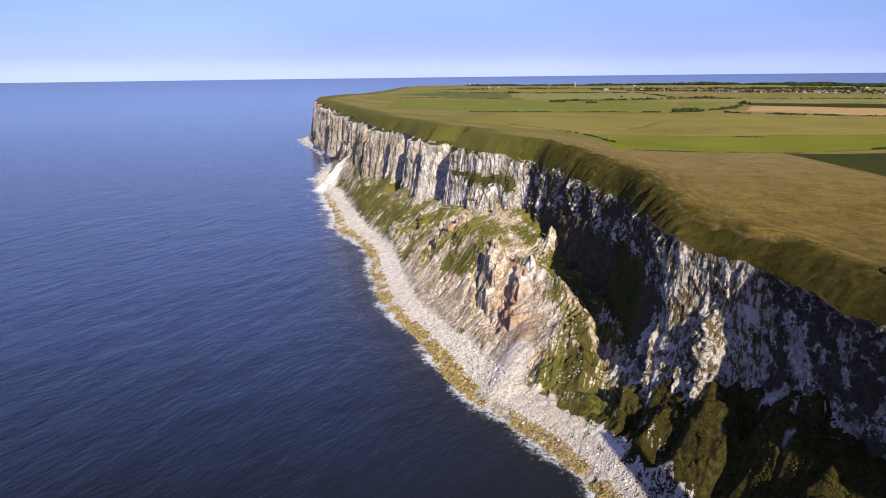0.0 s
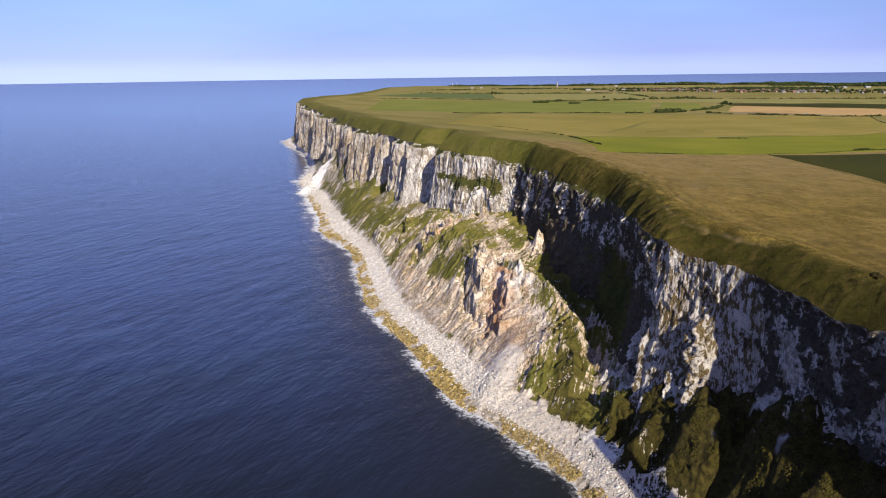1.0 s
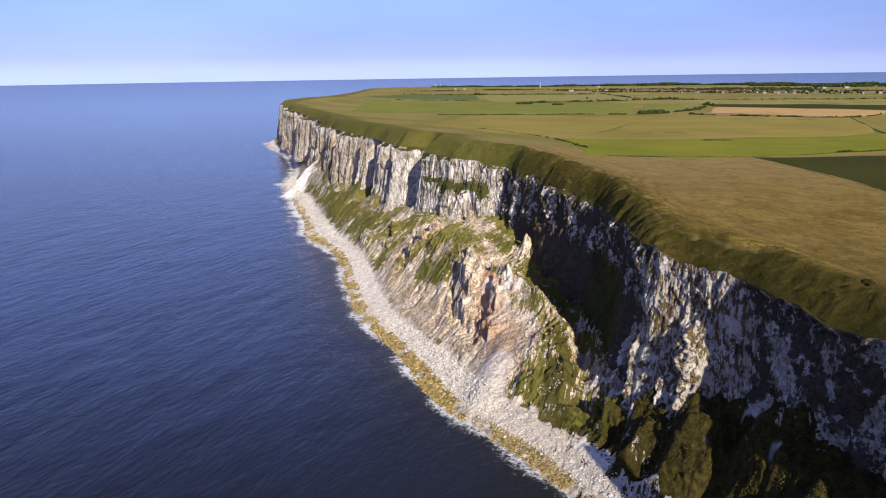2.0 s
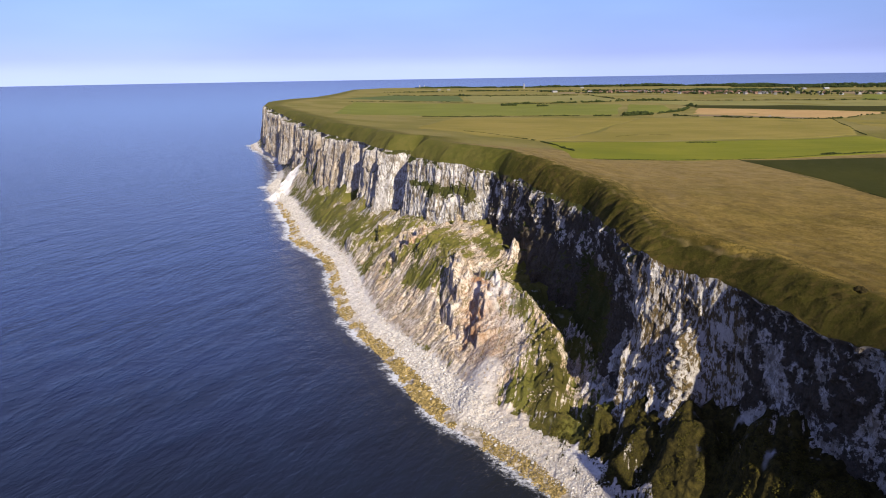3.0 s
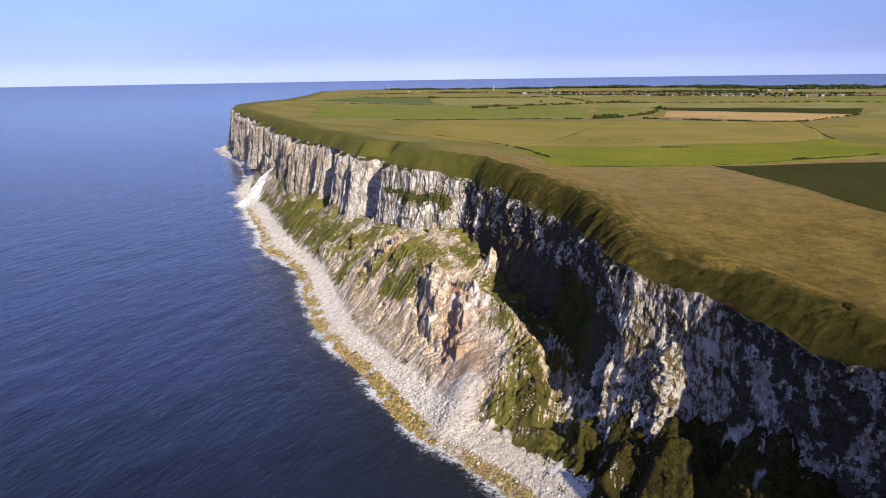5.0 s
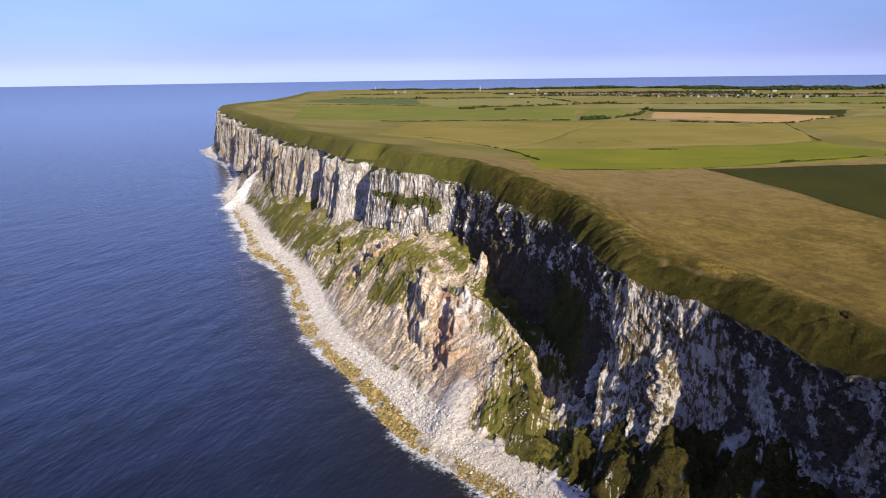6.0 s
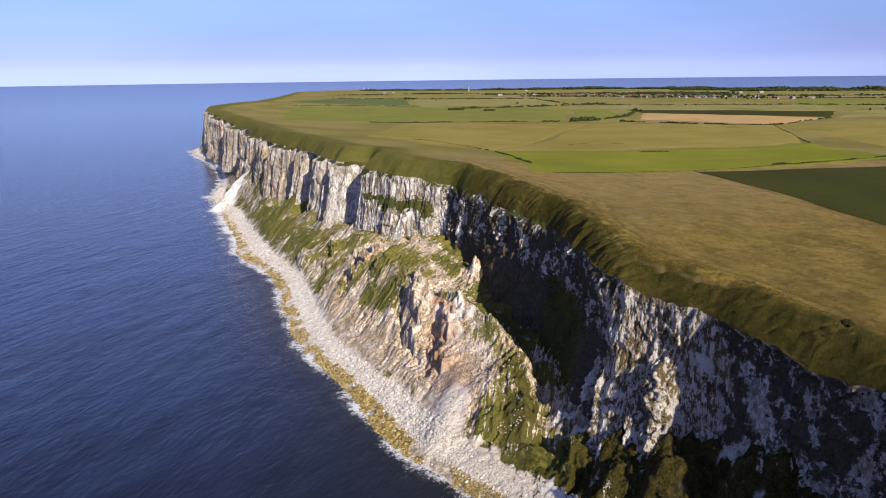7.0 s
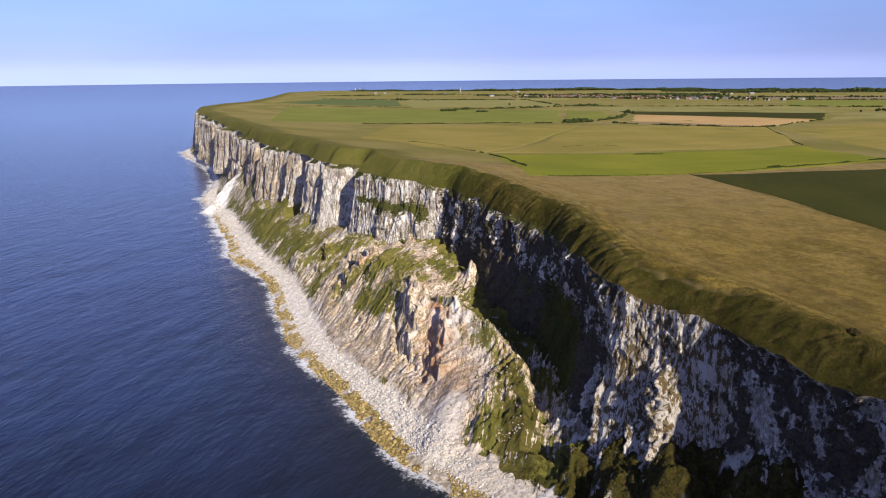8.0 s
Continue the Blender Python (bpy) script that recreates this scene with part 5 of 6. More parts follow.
def make_tree():
    """A broad hedgerow tree about nine metres tall."""
    rng = np.random.default_rng(77)
    root = new("tree")
    bm = bmesh.new()
    bmesh.ops.create_cone(bm, cap_ends=True, segments=8, radius1=0.45, radius2=0.22, depth=4.0, matrix=Matrix.Translation((0, 0, 2.0)))
    for k in range(5):
        a = k * 1.257
        m = Matrix.Translation((0, 0, 3.3)) @ Matrix.Rotation(a, 4, "Z") @ Matrix.Rotation(0.75, 4, "Y") @ Matrix.Translation((0, 0, 1.5))
        bmesh.ops.create_cone(bm, cap_ends=True, segments=6, radius1=0.18, radius2=0.07, depth=3.0, matrix=m)
    mesh = bpy.data.meshes.new("trunk")
    bm.to_mesh(mesh)
    bm.free()
    mesh.materials.append(MAT_BARK)
    trunk = new("trunk", mesh)
    trunk.parent = root
    n = 110
    d = rng.normal(0, 1, (n, 3))
    d /= np.linalg.norm(d, axis=1)[:, None]
    r = rng.uniform(0.5, 1.0, n)[:, None]
    p = d * r * np.array([4.2, 3.8, 3.0]) * (1 + 0.25 * vnoise(d[:, 0] * 2, d[:, 1] * 2, d[:, 2] * 2, 131))[:, None] + np.array([0, 0, 5.6])
    v, f = lumps(rng, p, rng.uniform(0.5, 1.0, n), (1, 1, 0.8), 0.4)
    crown = new("crown", triangle_mesh("crown", v, f, MAT_CROWN))
    crown.parent = root
    return tagged(root, "round-crowned dark green hedgerow tree", "tree", "trees on the farmland")


def on_ground(x, y, turn=0.0, scale=1.0):
    z = float(ground_z(np.array([x]), np.array([y]))[0])
    return Matrix.Translation((x, y, z - 0.1)) @ Matrix.Rotation(turn, 4, "Z") @ Matrix.Scale(scale, 4)


def place_copy(thing, x, y, turn, scale=1.0):
    ob = copy_thing(thing, on_ground(x, y, turn))
    ob.scale = (scale, scale, scale)
    return ob


tree = make_tree()
tree.matrix_basis = on_ground(524, 1300, 0)
tree.scale = (1.1, 1.1, 1.0)
tree_rng = random.Random(5)
for x, y, k in ((516, 1294, 0.8), (535, 1304, 0.7), (205, 2262, 1.2), (216, 2266, 1.1), (226, 2258, 0.9), (290, 2210, 0.6), (434, 1812, 0.7)):
    place_copy(tree, x, y, tree_rng.uniform(0, 6), k)
for k in range(110):      # trees among the houses
    t = tree_rng.random()
    x, y = 700 + 520 * t + tree_rng.gauss(0, 30), 2600 - 560 * t + tree_rng.gauss(0, 55)
    place_copy(tree, x, y, tree_rng.uniform(0, 6), tree_rng.uniform(0.6, 1.15))
for k in range(22):      # trees round the farms
    x, y = 1010 + tree_rng.gauss(0, 45), 1190 + tree_rng.gauss(0, 16)
    place_copy(tree, x, y, tree_rng.uniform(0, 6), tree_rng.uniform(0.5, 0.9))
for k in range(26):
    x, y = 1170 + tree_rng.gauss(0, 90), 1900 + tree_rng.gauss(0, 30)
    place_copy(tree, x, y, tree_rng.uniform(0, 6), tree_rng.uniform(0.6, 1.0))


def build_woods():
    """Far belts of woodland near the skyline."""
    rng = np.random.default_rng(9)
    place, size = [], []
    for (ax, ay), (bx, by), n, h in (((150, 3850), (590, 3620), 420, 7), ((590, 3600), (1100, 3500), 520, 9), ((1080, 3480), (1330, 3390), 420, 12), ((1330, 3340), (1690, 3100), 520, 10),
                                     ((700, 2760), (960, 2620), 260, 7), ((960, 2620), (1330, 2450), 420, 8), ((560, 2790), (700, 2740), 120, 6), ((1400, 3000), (1700, 2800), 360, 9),
                                     ((1050, 2380), (1240, 2250), 260, 8), ((300, 3050), (560, 2980), 200, 5), ((1690, 3080), (1900, 2700), 300, 10), ((0, 2960), (200, 2990), 120, 4), ((1500, 2720), (2250, 2350), 420, 9), ((1750, 2900), (2300, 2600), 420, 12), ((640, 2500), (900, 2330), 150, 5), ((900, 2250), (1150, 2100), 200, 6), ((1250, 2180), (1600, 2000), 160, 5)):
        t = rng.uniform(0, 1, n)
        x = ax + (bx - ax) * t + rng.normal(0, 14, n)
        y = ay + (by - ay) * t + rng.normal(0, 22, n)
        hh = h * (0.8 + 0.4 * vnoise(x / 60, y / 60, 0, 141))
        place.append(np.column_stack([x, y, ground_z(x, y) + hh * 0.5]))
        size.append(hh * rng.uniform(0.45, 0.7, n))
    v, f = lumps(rng, np.concatenate(place), np.concatenate(size), (1.2, 1.2, 0.85), 0.3)
    ob = new("woodland", triangle_mesh("woodland", v, f, MAT_CROWN))
    return tagged(ob, "far dark belts of woodland near the skyline", "woodland", kind="stuff")


build_woods()


def part(name, bm, material, parent, label=""):
    mesh = bpy.data.meshes.new(name)
    bm.to_mesh(mesh)
    bm.free()
    mesh.materials.append(material)
    ob = new(name, mesh)
    ob.parent = parent
    if label:
        ob["label"] = label
    return ob


def box(bm, x0, x1, y0, y1, z0, z1):
    bmesh.ops.create_cube(bm, size=1, matrix=Matrix.Translation(((x0 + x1) / 2, (y0 + y1) / 2, (z0 + z1) / 2)) @ Matrix.Diagonal((x1 - x0, y1 - y0, z1 - z0, 1)))


def make_house(wall_mat, roof_mat, label, length=10.0, width=7.0, eaves=4.8, rise=2.8, chimney=True):
    """A gabled house: walls, pitched roof with eaves, chimney, windows and a door."""
    root = new("house")
    bm = bmesh.new()
    hl, hw = length / 2, width / 2
    pts = [bm.verts.new(p) for p in ((-hl, -hw, -1), (-hl, hw, -1), (-hl, hw, eaves), (-hl, 0, eaves + rise), (-hl, -hw, eaves))]
    far_pts = [bm.verts.new((-p.co.x, p.co.y, p.co.z)) for p in pts]
    bm.faces.new(pts)
    bm.faces.new(far_pts[::-1])
    for k in range(5):
        bm.faces.new((pts[k], far_pts[k], far_pts[(k + 1) % 5], pts[(k + 1) % 5]))
    part("wall", bm, wall_mat, root)
    bm = bmesh.new()
    slope = math.atan2(rise, hw)
    for side in (-1, 1):
        run = math.hypot(hw, rise) + 0.5
        m = Matrix.Translation((0, 0, eaves + rise + 0.15)) @ Matrix.Rotation(-side * slope, 4, "X") @ Matrix.Translation((0, side * run / 2, 0)) @ Matrix.Diagonal((length + 0.7, run, 0.22, 1))
        bmesh.ops.create_cube(bm, size=1, matrix=m)
    roof = part("roof", bm, roof_mat, root)
    if chimney:
        bm = bmesh.new()
        box(bm, hl - 1.5, hl - 0.6, -0.45, 0.45, eaves + rise - 0.6, eaves + rise + 1.3)
        part("chimney", bm, MAT_BRICK, roof)
    for side in (-1, 1):
        for x in (-hl * 0.55, 0.0, hl * 0.55):
            for z in (1.5, 3.9) if eaves > 4 else (1.8,):
                if side < 0 and x == 0.0 and z == 1.5:
                    continue
                bm = bmesh.new()
                box(bm, x - 0.55, x + 0.55, side * hw - 0.05, side * hw + 0.05, z - 0.6, z + 0.6)
                part("window", bm, MAT_GLASS, root)
    bm = bmesh.new()
    box(bm, -0.5, 0.5, -hw - 0.06, -hw + 0.04, -0.2, 2.05)
    part("door", bm, MAT_BARK, root)
    return tagged(root, label, "house", "houses of the village")


house_rng = random.Random(11)
kinds = [make_house(MAT_RENDER, MAT_SLATE, "whitewashed village house with a slate roof"),
         make_house(MAT_BRICK, MAT_TILE, "brick village house with a red tiled roof", 11, 7.5, 4.6, 3.0),
         make_house(MAT_RENDER, MAT_TILE, "pale rendered bungalow with a red tiled roof", 13, 8.0, 2.8, 2.6)]
for number, (x, y) in enumerate(((1000, 2080), (912, 2150), (870, 2400))):
    kinds[number].matrix_basis = on_ground(x, y, 0.4 + number)
for k in range(170):
    t = house_rng.random()
    x, y = 715 + 420 * t + house_rng.gauss(0, 24), 2580 - 440 * t + house_rng.gauss(0, 70)
    place_copy(kinds[house_rng.choice((0, 1, 1, 1, 2))], x, y, 0.5 + house_rng.choice((0, 1.571)) + house_rng.gauss(0, 0.15), house_rng.uniform(0.65, 0.95))
for x, y in ((1127, 2090), (1150, 2075), (1196, 2047), (1180, 2062), (1105, 2120), (1040, 2075), (1060, 2090), (1085, 2150)):
    place_copy(kinds[0], x, y, house_rng.uniform(0, 3), 0.9)

barn = make_house(MAT_RENDER, MAT_SHEET, "large white farm barn with a pale sheet roof", 26, 14, 5.5, 3.2, False)
barn["group"], barn["category"] = "farm barns", "barn"
barn.name = "barn"
barn.matrix_basis = on_ground(578, 2650, 0.3)
barn.scale = (0.7, 0.7, 0.7)
for x, y, turn, k in ((690, 2600, 0.2, 1.0), (985, 1192, 0.9, 0.8), (1030, 1180, 1.2, 0.7), (1160, 1880, 0.7, 1.0), (1205, 1880, 0.5, 1.1), (1250, 1862, 0.6, 1.0), (470, 3010, 0.4, 0.9),
                      (1360, 2520, 0.3, 1.2), (1410, 2500, 0.4, 1.1), (1470, 2470, 0.2, 1.3), (210, 3300, 0.4, 1.0), (250, 3290, 0.2, 0.9), (830, 3250, 0.3, 1.1), (1330, 2540, 0.2, 1.0),
                      (505, 985, 0.9, 0.35), (1120, 1905, 0.5, 0.8)):
    place_copy(barn, x, y, turn, 0.55 * k)


def make_tower(label, x, y, height, radius, name):
    """A slim tapered tower with a gallery and a lantern on top."""
    root = new(name)
    bm = bmesh.new()
    bmesh.ops.create_cone(bm, cap_ends=True, segments=16, radius1=radius, radius2=radius * 0.7, depth=height, matrix=Matrix.Translation((0, 0, height / 2)))
    part("shaft", bm, MAT_RENDER, root)
    bm = bmesh.new()
    bmesh.ops.create_cone(bm, cap_ends=True, segments=16, radius1=radius * 1.1, radius2=radius * 1.1, depth=0.6, matrix=Matrix.Translation((0, 0, height + 0.3)))
    part("gallery", bm, MAT_RENDER, root)
    bm = bmesh.new()
    bmesh.ops.create_cone(bm, cap_ends=True, segments=12, radius1=radius * 0.6, radius2=radius * 0.5, depth=2.2, matrix=Matrix.Translation((0, 0, height + 1.7)))
    bmesh.ops.create_cone(bm, cap_ends=True, segments=12, radius1=radius * 0.7, radius2=0.05, depth=1.2, matrix=Matrix.Translation((0, 0, height + 3.4)))
    part("lantern", bm, MAT_SHEET, root)
    root.matrix_basis = on_ground(x, y)
    return tagged(root, label, "tower")


make_tower("slim white tower standing over far fields", 590, 3330, 20, 3.2, "tower")
make_tower("white lighthouse near the far headland", 148, 3850, 13, 3.2, "lighthouse")
make_tower("white lighthouse near the far headland", 172, 3860, 11, 3.2, "lighthouse")


# ---- boulders, rubble, surf and tufts ----
def make_stone(name, one, two, stain):
    s = Shader(name, 0.95, 0.15)
    info = s.nodes.new("ShaderNodeNewGeometry")
    c = s.mix(info.outputs["Random Per Island"], one, two)
    c = s.mix(s.math("MULTIPLY", s.span(s.noise(1.2, 5, 0.7), 0.5, 0.7), 0.5), c, stain)
    s.bump(s.noise(3.0, 5, 0.7), 0.6, 0.2)
    return s.done(c)


MAT_PEBBLE = make_stone("chalk_boulder_stone", (0.30, 0.28, 0.25), (0.60, 0.575, 0.545), (0.34, 0.295, 0.235))
MAT_WEED = make_stone("weed_covered_stone", (0.12, 0.090, 0.030), (0.38, 0.285, 0.115), (0.08, 0.062, 0.02))
MAT_RUBBLE = make_stone("tan_chalk_rubble", (0.26, 0.20, 0.135), (0.46, 0.40, 0.32), (0.18, 0.14, 0.09))


def slope_sampler():
    """Looks the undercliff's height up from the meshes already built."""
    parts = []
    for name in ("slope_near", "slope_far"):
        mesh = bpy.data.objects[name].data
        co = np.empty(len(mesh.vertices) * 3, np.float32)
        mesh.vertices.foreach_get("co", co)
        count = 290 if name == "slope_near" else 90
        parts.append(co.reshape(-1, count, 3))

    def at(x, y):
        z = np.zeros(len(x))
        for block, grid in enumerate(parts):
            gy = grid[:, 0, 1]
            row = np.clip(np.searchsorted(gy, y), 0, len(gy) - 1)
            lo, hi = grid[row, 0, 0], grid[row, -1, 0]
            col = np.clip(np.round((x - lo) / (hi - lo) * (grid.shape[1] - 1)), 0, grid.shape[1] - 1).astype(int)
            use = (y < 528) if block == 0 else (y >= 528)
            z[use] = grid[row[use], col[use], 2]
        return z

    return at


SLOPE_AT = slope_sampler()


def build_beach_stones():
    rng = np.random.default_rng(21)
    for name, label, material, n, lo, hi, s0, s1 in (
            ("chalk_stones", "pale chalk boulders and cobbles covering the beach", MAT_PEBBLE, 42000, 0.30, 1.04, 0.14, 0.56),
            ("weedy_stones", "ochre weed covered boulders along the waterline", MAT_WEED, 26000, -0.08, 0.38, 0.26, 0.80)):
        y = 170 + 800 * rng.uniform(0, 1, n) ** 1.7
        lower = lo if name == "weedy_stones" else np.interp(y, (330, 430), (lo, 0.22))
        k = lower + (hi - lower) * rng.uniform(0, 1, n)
        sh, toe = shore_x(y), line_x(TOE, y)
        x = sh + (toe - sh) * k + rng.normal(0, 1, n) * np.where(k > 0.8, 0.8, 0.3)
        if name == "weedy_stones":
            keep = (vnoise(x / 7, y / 7, 0, 151) > np.interp(y, (230, 300), (-0.4, -0.22))) & (y < 330 + 480 * rng.uniform(0, 1, n))
            x, y = x[keep], y[keep]
        else:
            keep = rng.uniform(0, 1, n) < np.interp(y, (330, 400, 700), (1.0, 0.5, 0.35))
            x, y = x[keep], y[keep]
        size = (s0 + (s1 - s0) * rng.uniform(0, 1, len(x)) ** 4) * np.interp(y, (235, 265, 285, 335, 370, 480, 700), (0.75, 0.9, 1.4, 1.4, 1.0, 1.3, 1.9))
        z = SLOPE_AT(x, y) + size * 0.15
        v, f = lumps(rng, np.column_stack([x, y, z]), size, (1, 0.85, 0.65), 0.22)
        tagged(new(name, triangle_mesh(name, v, f, material)), label, "stones", kind="stuff")


build_beach_stones()


def build_rubble():
    rng = np.random.default_rng(22)
    n = 6500
    y = rng.uniform(258, 600, n)
    toe, gully = line_x(TOE, y), line_x(GULLY, y)
    x = toe + (gully - toe) * rng.uniform(-0.05, 0.75, n)
    keep = fbm(x / 12, y / 12, 0, 3, 161) > -0.15
    x, y = x[keep], y[keep]
    size = 0.13 + 0.42 * rng.uniform(0, 1, len(x)) ** 4
    v, f = lumps(rng, np.column_stack([x, y, SLOPE_AT(x, y) + size * 0.2]), size, (1, 0.8, 0.8), 0.3)
    tagged(new("rubble", triangle_mesh("rubble", v, f, MAT_RUBBLE)), "loose chalk rubble on the slipped slope", "rubble", kind="stuff")


build_rubble()


def build_scrub():
    """Low bushes and coarse tussocks on the shaded slopes under the cliff."""
    rng = np.random.default_rng(27)
    n = 16000
    y = rng.uniform(152, 246, n)
    lo, hi = line_x(TOE, y) + 3, line_x(GULLY, y) + 3
    x = lo + (hi - lo) * rng.uniform(0, 1, n)
    keep = fbm((0.8 * x + 0.6 * y) / 5, (0.8 * y - 0.6 * x) / 5, 0, 3, 132) > -0.1
    x, y = x[keep], y[keep]
    size = 0.10 + 0.22 * rng.uniform(0, 1, len(x)) ** 3
    v, f = lumps(rng, np.column_stack([x, y, SLOPE_AT(x, y) - size * 0.1]), size, (1.1, 1.1, 0.75), 0.5)
    # leaf colours darkened to sit with the painted shade of the slope
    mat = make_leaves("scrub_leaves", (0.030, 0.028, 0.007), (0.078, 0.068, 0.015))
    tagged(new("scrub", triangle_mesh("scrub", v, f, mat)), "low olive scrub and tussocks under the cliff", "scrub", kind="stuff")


build_scrub()


def build_boulders():
    """The larger fallen blocks, each a thing of its own."""
    rng = np.random.default_rng(23)
    shapes = []
    for k in range(5):
        v, f = lumps(rng, np.zeros((1, 3)), np.ones(1), (1, 0.85, 0.75), 0.2, ICO2)
        v = v * (1 + 0.15 * fbm(v[:, 0] * 1.5 + k, v[:, 1] * 1.5, v[:, 2] * 1.5, 2, 171))[:, None]
        shapes.append(triangle_mesh("boulder", v, f, MAT_PEBBLE))
    for k in range(80):
        y = float(rng.uniform(195, 400))
        t = float(rng.uniform(0.1, 1.05))
        sh, toe = float(shore_x(y)), float(line_x(TOE, y))
        x = sh + (toe - sh) * t
        size = float(rng.uniform(0.4, 0.75))
        ob = new("boulder", shapes[k % 5])
        z = float(SLOPE_AT(np.array([x]), np.array([y]))[0])
        ob.matrix_basis = Matrix.Translation((x, y, z + size * 0.2)) @ Matrix.Rotation(float(rng.uniform(0, 6.2)), 4, "Z") @ Matrix.Rotation(float(rng.uniform(-0.4, 0.4)), 4, "X") @ Matrix.Scale(size, 4)
        tagged(ob, "large pale chalk boulder fallen on the beach", "boulder", "fallen boulders on the beach")


build_boulders()


def make_foam():
    s = Shader("sea_foam", 0.8, 0.2)
    c = s.done((0.80, 0.82, 0.84))
    clear = s.nodes.new("ShaderNodeBsdfTransparent")
    mixer = s.nodes.new("ShaderNodeMixShader")
    lace = s.math("ADD", s.attribute("surf"), s.math("MULTIPLY", s.math("SUBTRACT", s.noise(0.5, 8, 0.8), 0.5), 2.6))
    lace = s.math("ADD", lace, s.math("MULTIPLY", s.math("SUBTRACT", s.noise(0.05, 4, 0.6), 0.5), 2.0))
    s.links.new(s.math("MULTIPLY", s.span(lace, 0.42, 1.2), 0.85), mixer.inputs["Fac"])
    s.links.new(clear.outputs[0], mixer.inputs[1])
    s.links.new(s.bsdf.outputs[0], mixer.inputs[2])
    s.links.new(mixer.outputs[0], s.nodes["Material Output"].inputs["Surface"])
    return c


def build_surf():
    y = np.concatenate([np.arange(150, 600, 0.8), np.arange(600, 1500, 2.5)])
    w = np.linspace(-16, 4, 26)
    sh = shore_x(y) + 1.2 * fbm(y / 14, 0 * y, 0, 3, 181)
    X = sh[:, None] + w[None, :] * np.interp(y, (150, 500, 900, 1500), (0.9, 1.0, 1.2, 1.4))[:, None]
    Y = y[:, None] * np.ones_like(X)
    surf = np.interp(w, (-16, -9, -6, -2, 1, 4), (0.0, 0.12, 0.4, 0.8, 0.75, 0.4))[None, :] * np.ones_like(X)
    surf = surf + 0.10 * smooth(Y, 500, 580) + 0.22 * smooth(Y, 590, 640) * (1 - smooth(Y, 800, 900))
    Z = 0.10 + 0.12 * surf * (1 + vnoise(X / 2, Y / 2, 0, 183)) + 0.25 * np.maximum(w, 0)[None, :] * 0.3
    ob = grid_mesh("surf", X, Y, Z, make_foam(), {"surf": surf}, flip=True)
    tagged(ob, "thin white surf breaking along the beach", "surf", kind="stuff")


build_surf()


def ground_sampler():
    mesh = bpy.data.objects["ground"].data
    co = np.empty(len(mesh.vertices) * 3, np.float32)
    mesh.vertices.foreach_get("co", co)
    grid = co.reshape(-1, GROUND_COLUMNS, 3)

    def at(x, y):
        rows = grid[:, 0, 1]
        row = np.clip(np.searchsorted(rows, y) - 1, 0, len(grid) - 2)
        u = np.clip((y - rows[row]) / (rows[row + 1] - rows[row]), 0, 1)
        off = x - (grid[row, 0, 0] * (1 - u) + grid[row + 1, 0, 0] * u)
        col = np.clip(np.searchsorted(GROUND_W, off) - 1, 0, GROUND_COLUMNS - 2)
        v = np.clip((off - GROUND_W[col]) / (GROUND_W[col + 1] - GROUND_W[col]), 0, 1)
        return (grid[row, col, 2] * (1 - v) + grid[row, col + 1, 2] * v) * (1 - u) + (grid[row + 1, col, 2] * (1 - v) + grid[row + 1, col + 1, 2] * v) * u

    return at


GROUND_AT = ground_sampler()


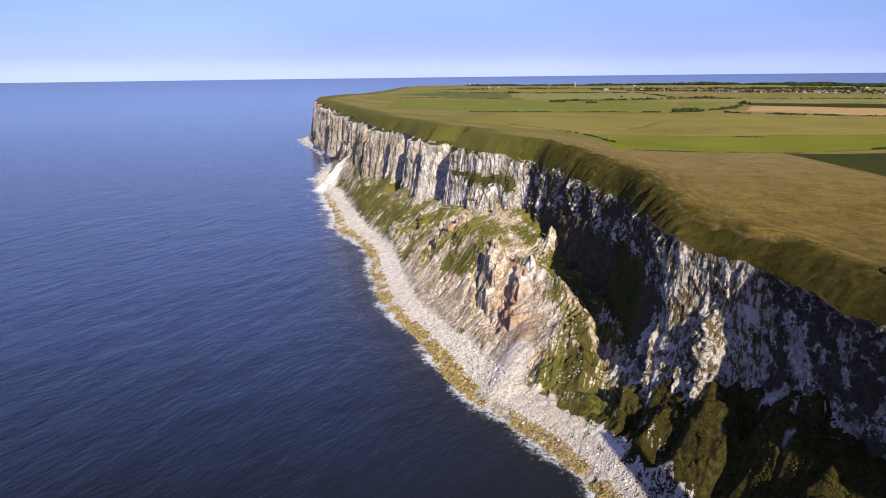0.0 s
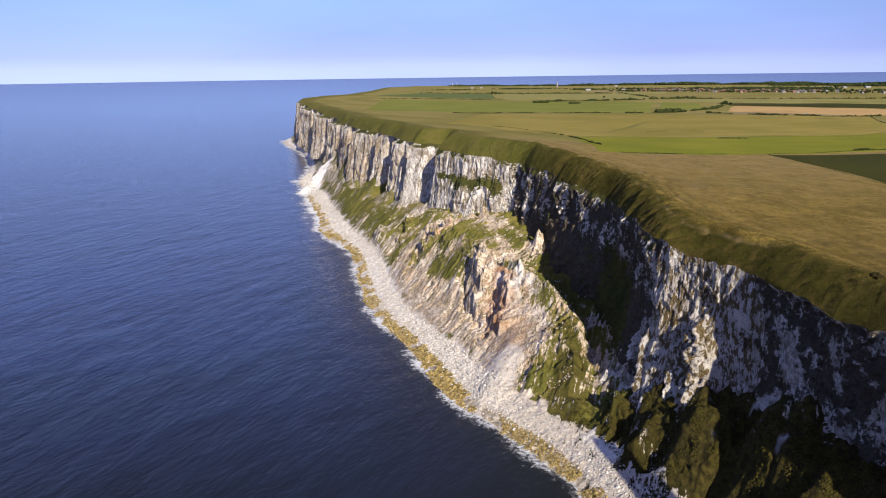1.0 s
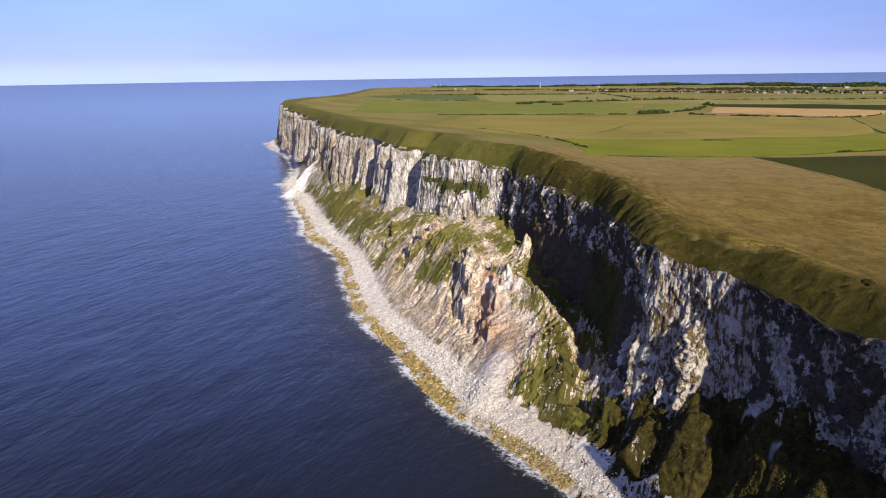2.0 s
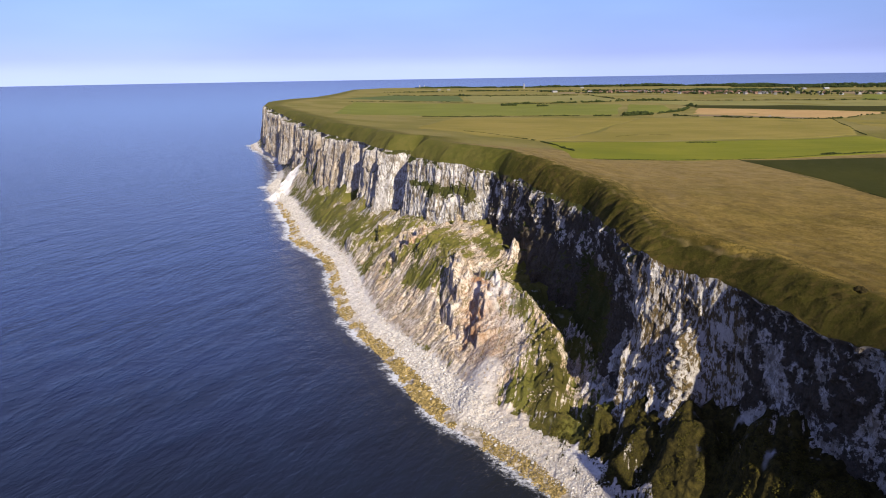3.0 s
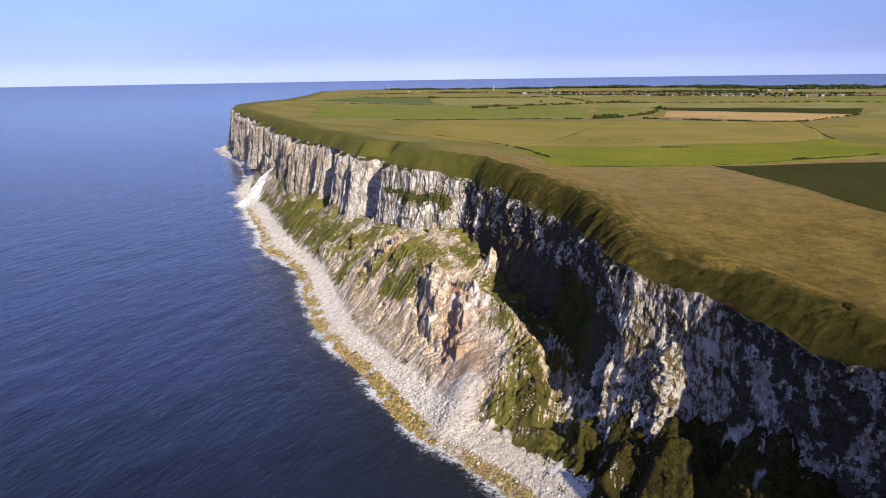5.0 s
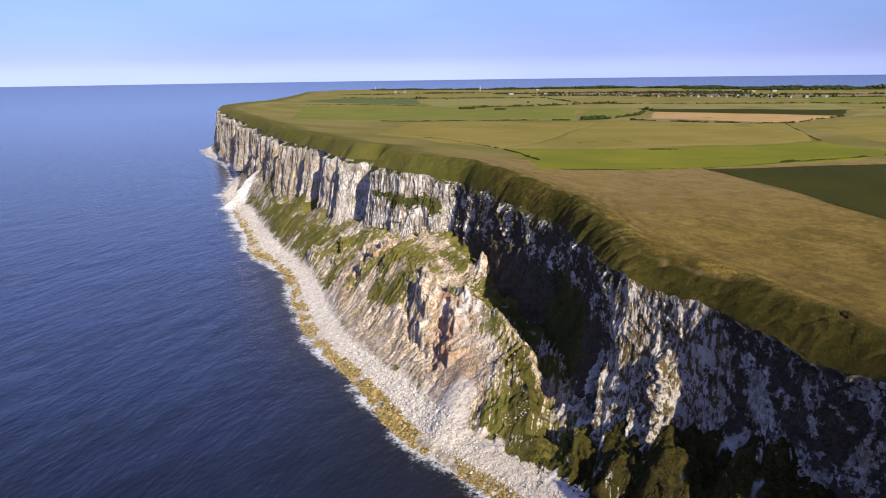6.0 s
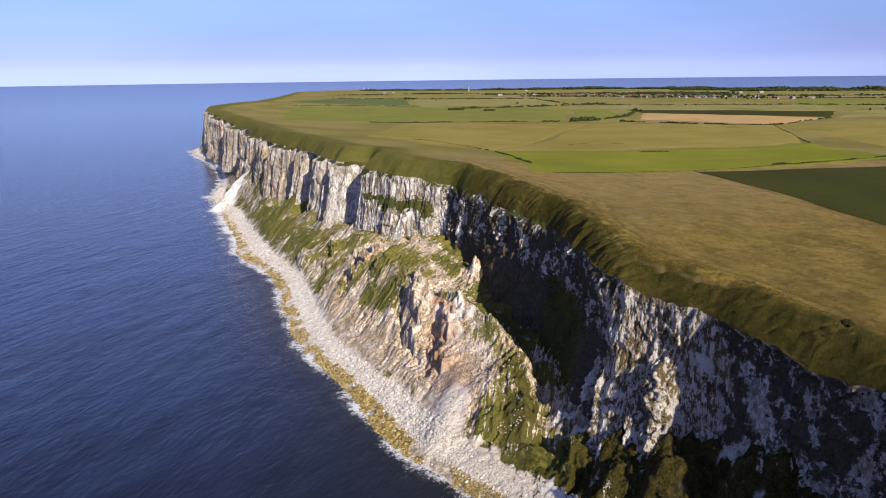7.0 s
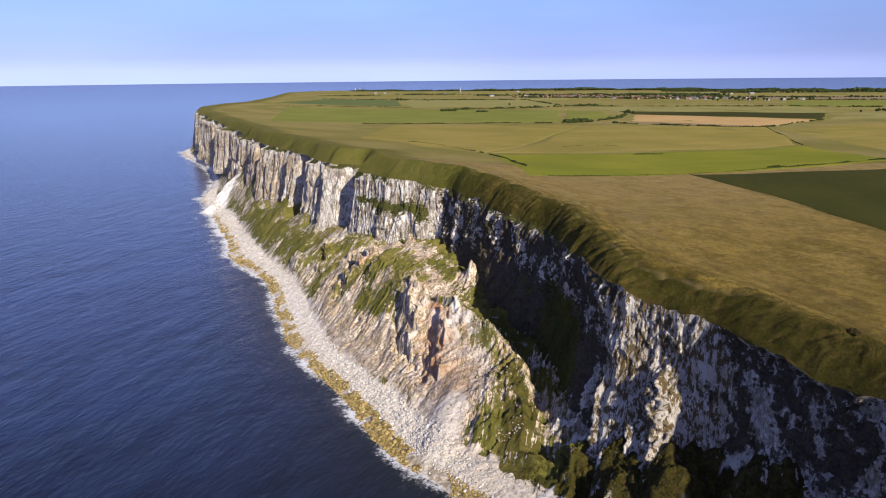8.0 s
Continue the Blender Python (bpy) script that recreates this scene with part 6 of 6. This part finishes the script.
def build_tufts(low):
    """Coarse grass tufts on the bank above the cliff edge."""
    rng = np.random.default_rng(24)
    n = 30000 if low else 42000
    y = 160 + 260 * rng.uniform(0, 1, n) ** 1.4
    d = rng.uniform(0.0, 15, n) if low else 16.5 + 150 * rng.uniform(0, 1, n) ** 1.4
    x = edge_x(y) + d
    keep = fbm((0.8 * x + 0.6 * y) / 4 + 0.7 * vnoise(x / 7, y / 7, 0, 192), (0.8 * y - 0.6 * x) / 4, 0, 3, 191) > (-2.0 if low else -0.1)
    keep &= (x < 213) | low
    x, y, d = x[keep], y[keep], d[keep]
    n = len(x)
    z = GROUND_AT(x, y) - 0.05
    blades = 5
    a = rng.uniform(0, 2 * math.pi, (n, blades))
    h = rng.uniform(0.2, 0.48, (n, blades)) * (0.7 if low else 0.75)
    lean = rng.uniform(0.15, 0.6, (n, blades)) * h
    wd = 0.06
    base = np.stack([x, y, z], -1)[:, None, :]
    side = np.stack([-np.sin(a) * wd, np.cos(a) * wd, 0 * a], -1)
    tip = np.stack([np.cos(a) * lean, np.sin(a) * lean, h], -1)
    v = np.stack([base + side, base - side, base + tip], 2).reshape(-1, 3)
    f = np.arange(len(v)).reshape(-1, 3)
    if low:
        mat = make_leaves("coarse_grass", (0.062, 0.060, 0.014), (0.125, 0.104, 0.030))
        tagged(new("grass_tufts", triangle_mesh("grass_tufts", v, f, mat)), "coarse green and straw grass tufts on the bank", "grass", kind="stuff")
    else:
        mat = make_leaves("meadow_grass", (0.10, 0.072, 0.021), (0.28, 0.19, 0.068))
        tagged(new("meadow_grass", triangle_mesh("meadow_grass", v, f, mat)), "dry straw coloured grass of the clifftop meadow", "grass", kind="stuff")


build_tufts(True)
build_tufts(False)


MAT_GORSE = make_leaves("gorse_leaves", (0.020, 0.017, 0.007), (0.040, 0.032, 0.013))


def build_gorse():
    """The lone bush on the bank, just above the cliff."""
    rng = np.random.default_rng(33)
    n = 46
    d = rng.normal(0, 1, (n, 3))
    d /= np.linalg.norm(d, axis=1)[:, None]
    p = d * rng.uniform(0.4, 1.0, n)[:, None] * np.array([1.5, 1.5, 1.1])
    p[:, 2] = np.abs(p[:, 2])
    base = np.array([111.5, 179.6, float(GROUND_AT(np.array([111.5]), np.array([179.6]))[0]) - 0.1])
    v, f = lumps(rng, p + base, rng.uniform(0.3, 0.6, n), (1, 1, 0.85), 0.4)
    tagged(new("gorse_bush", triangle_mesh("gorse_bush", v, f, MAT_GORSE)), "lone dark gorse bush on the grassy bank", "bush")


build_gorse()
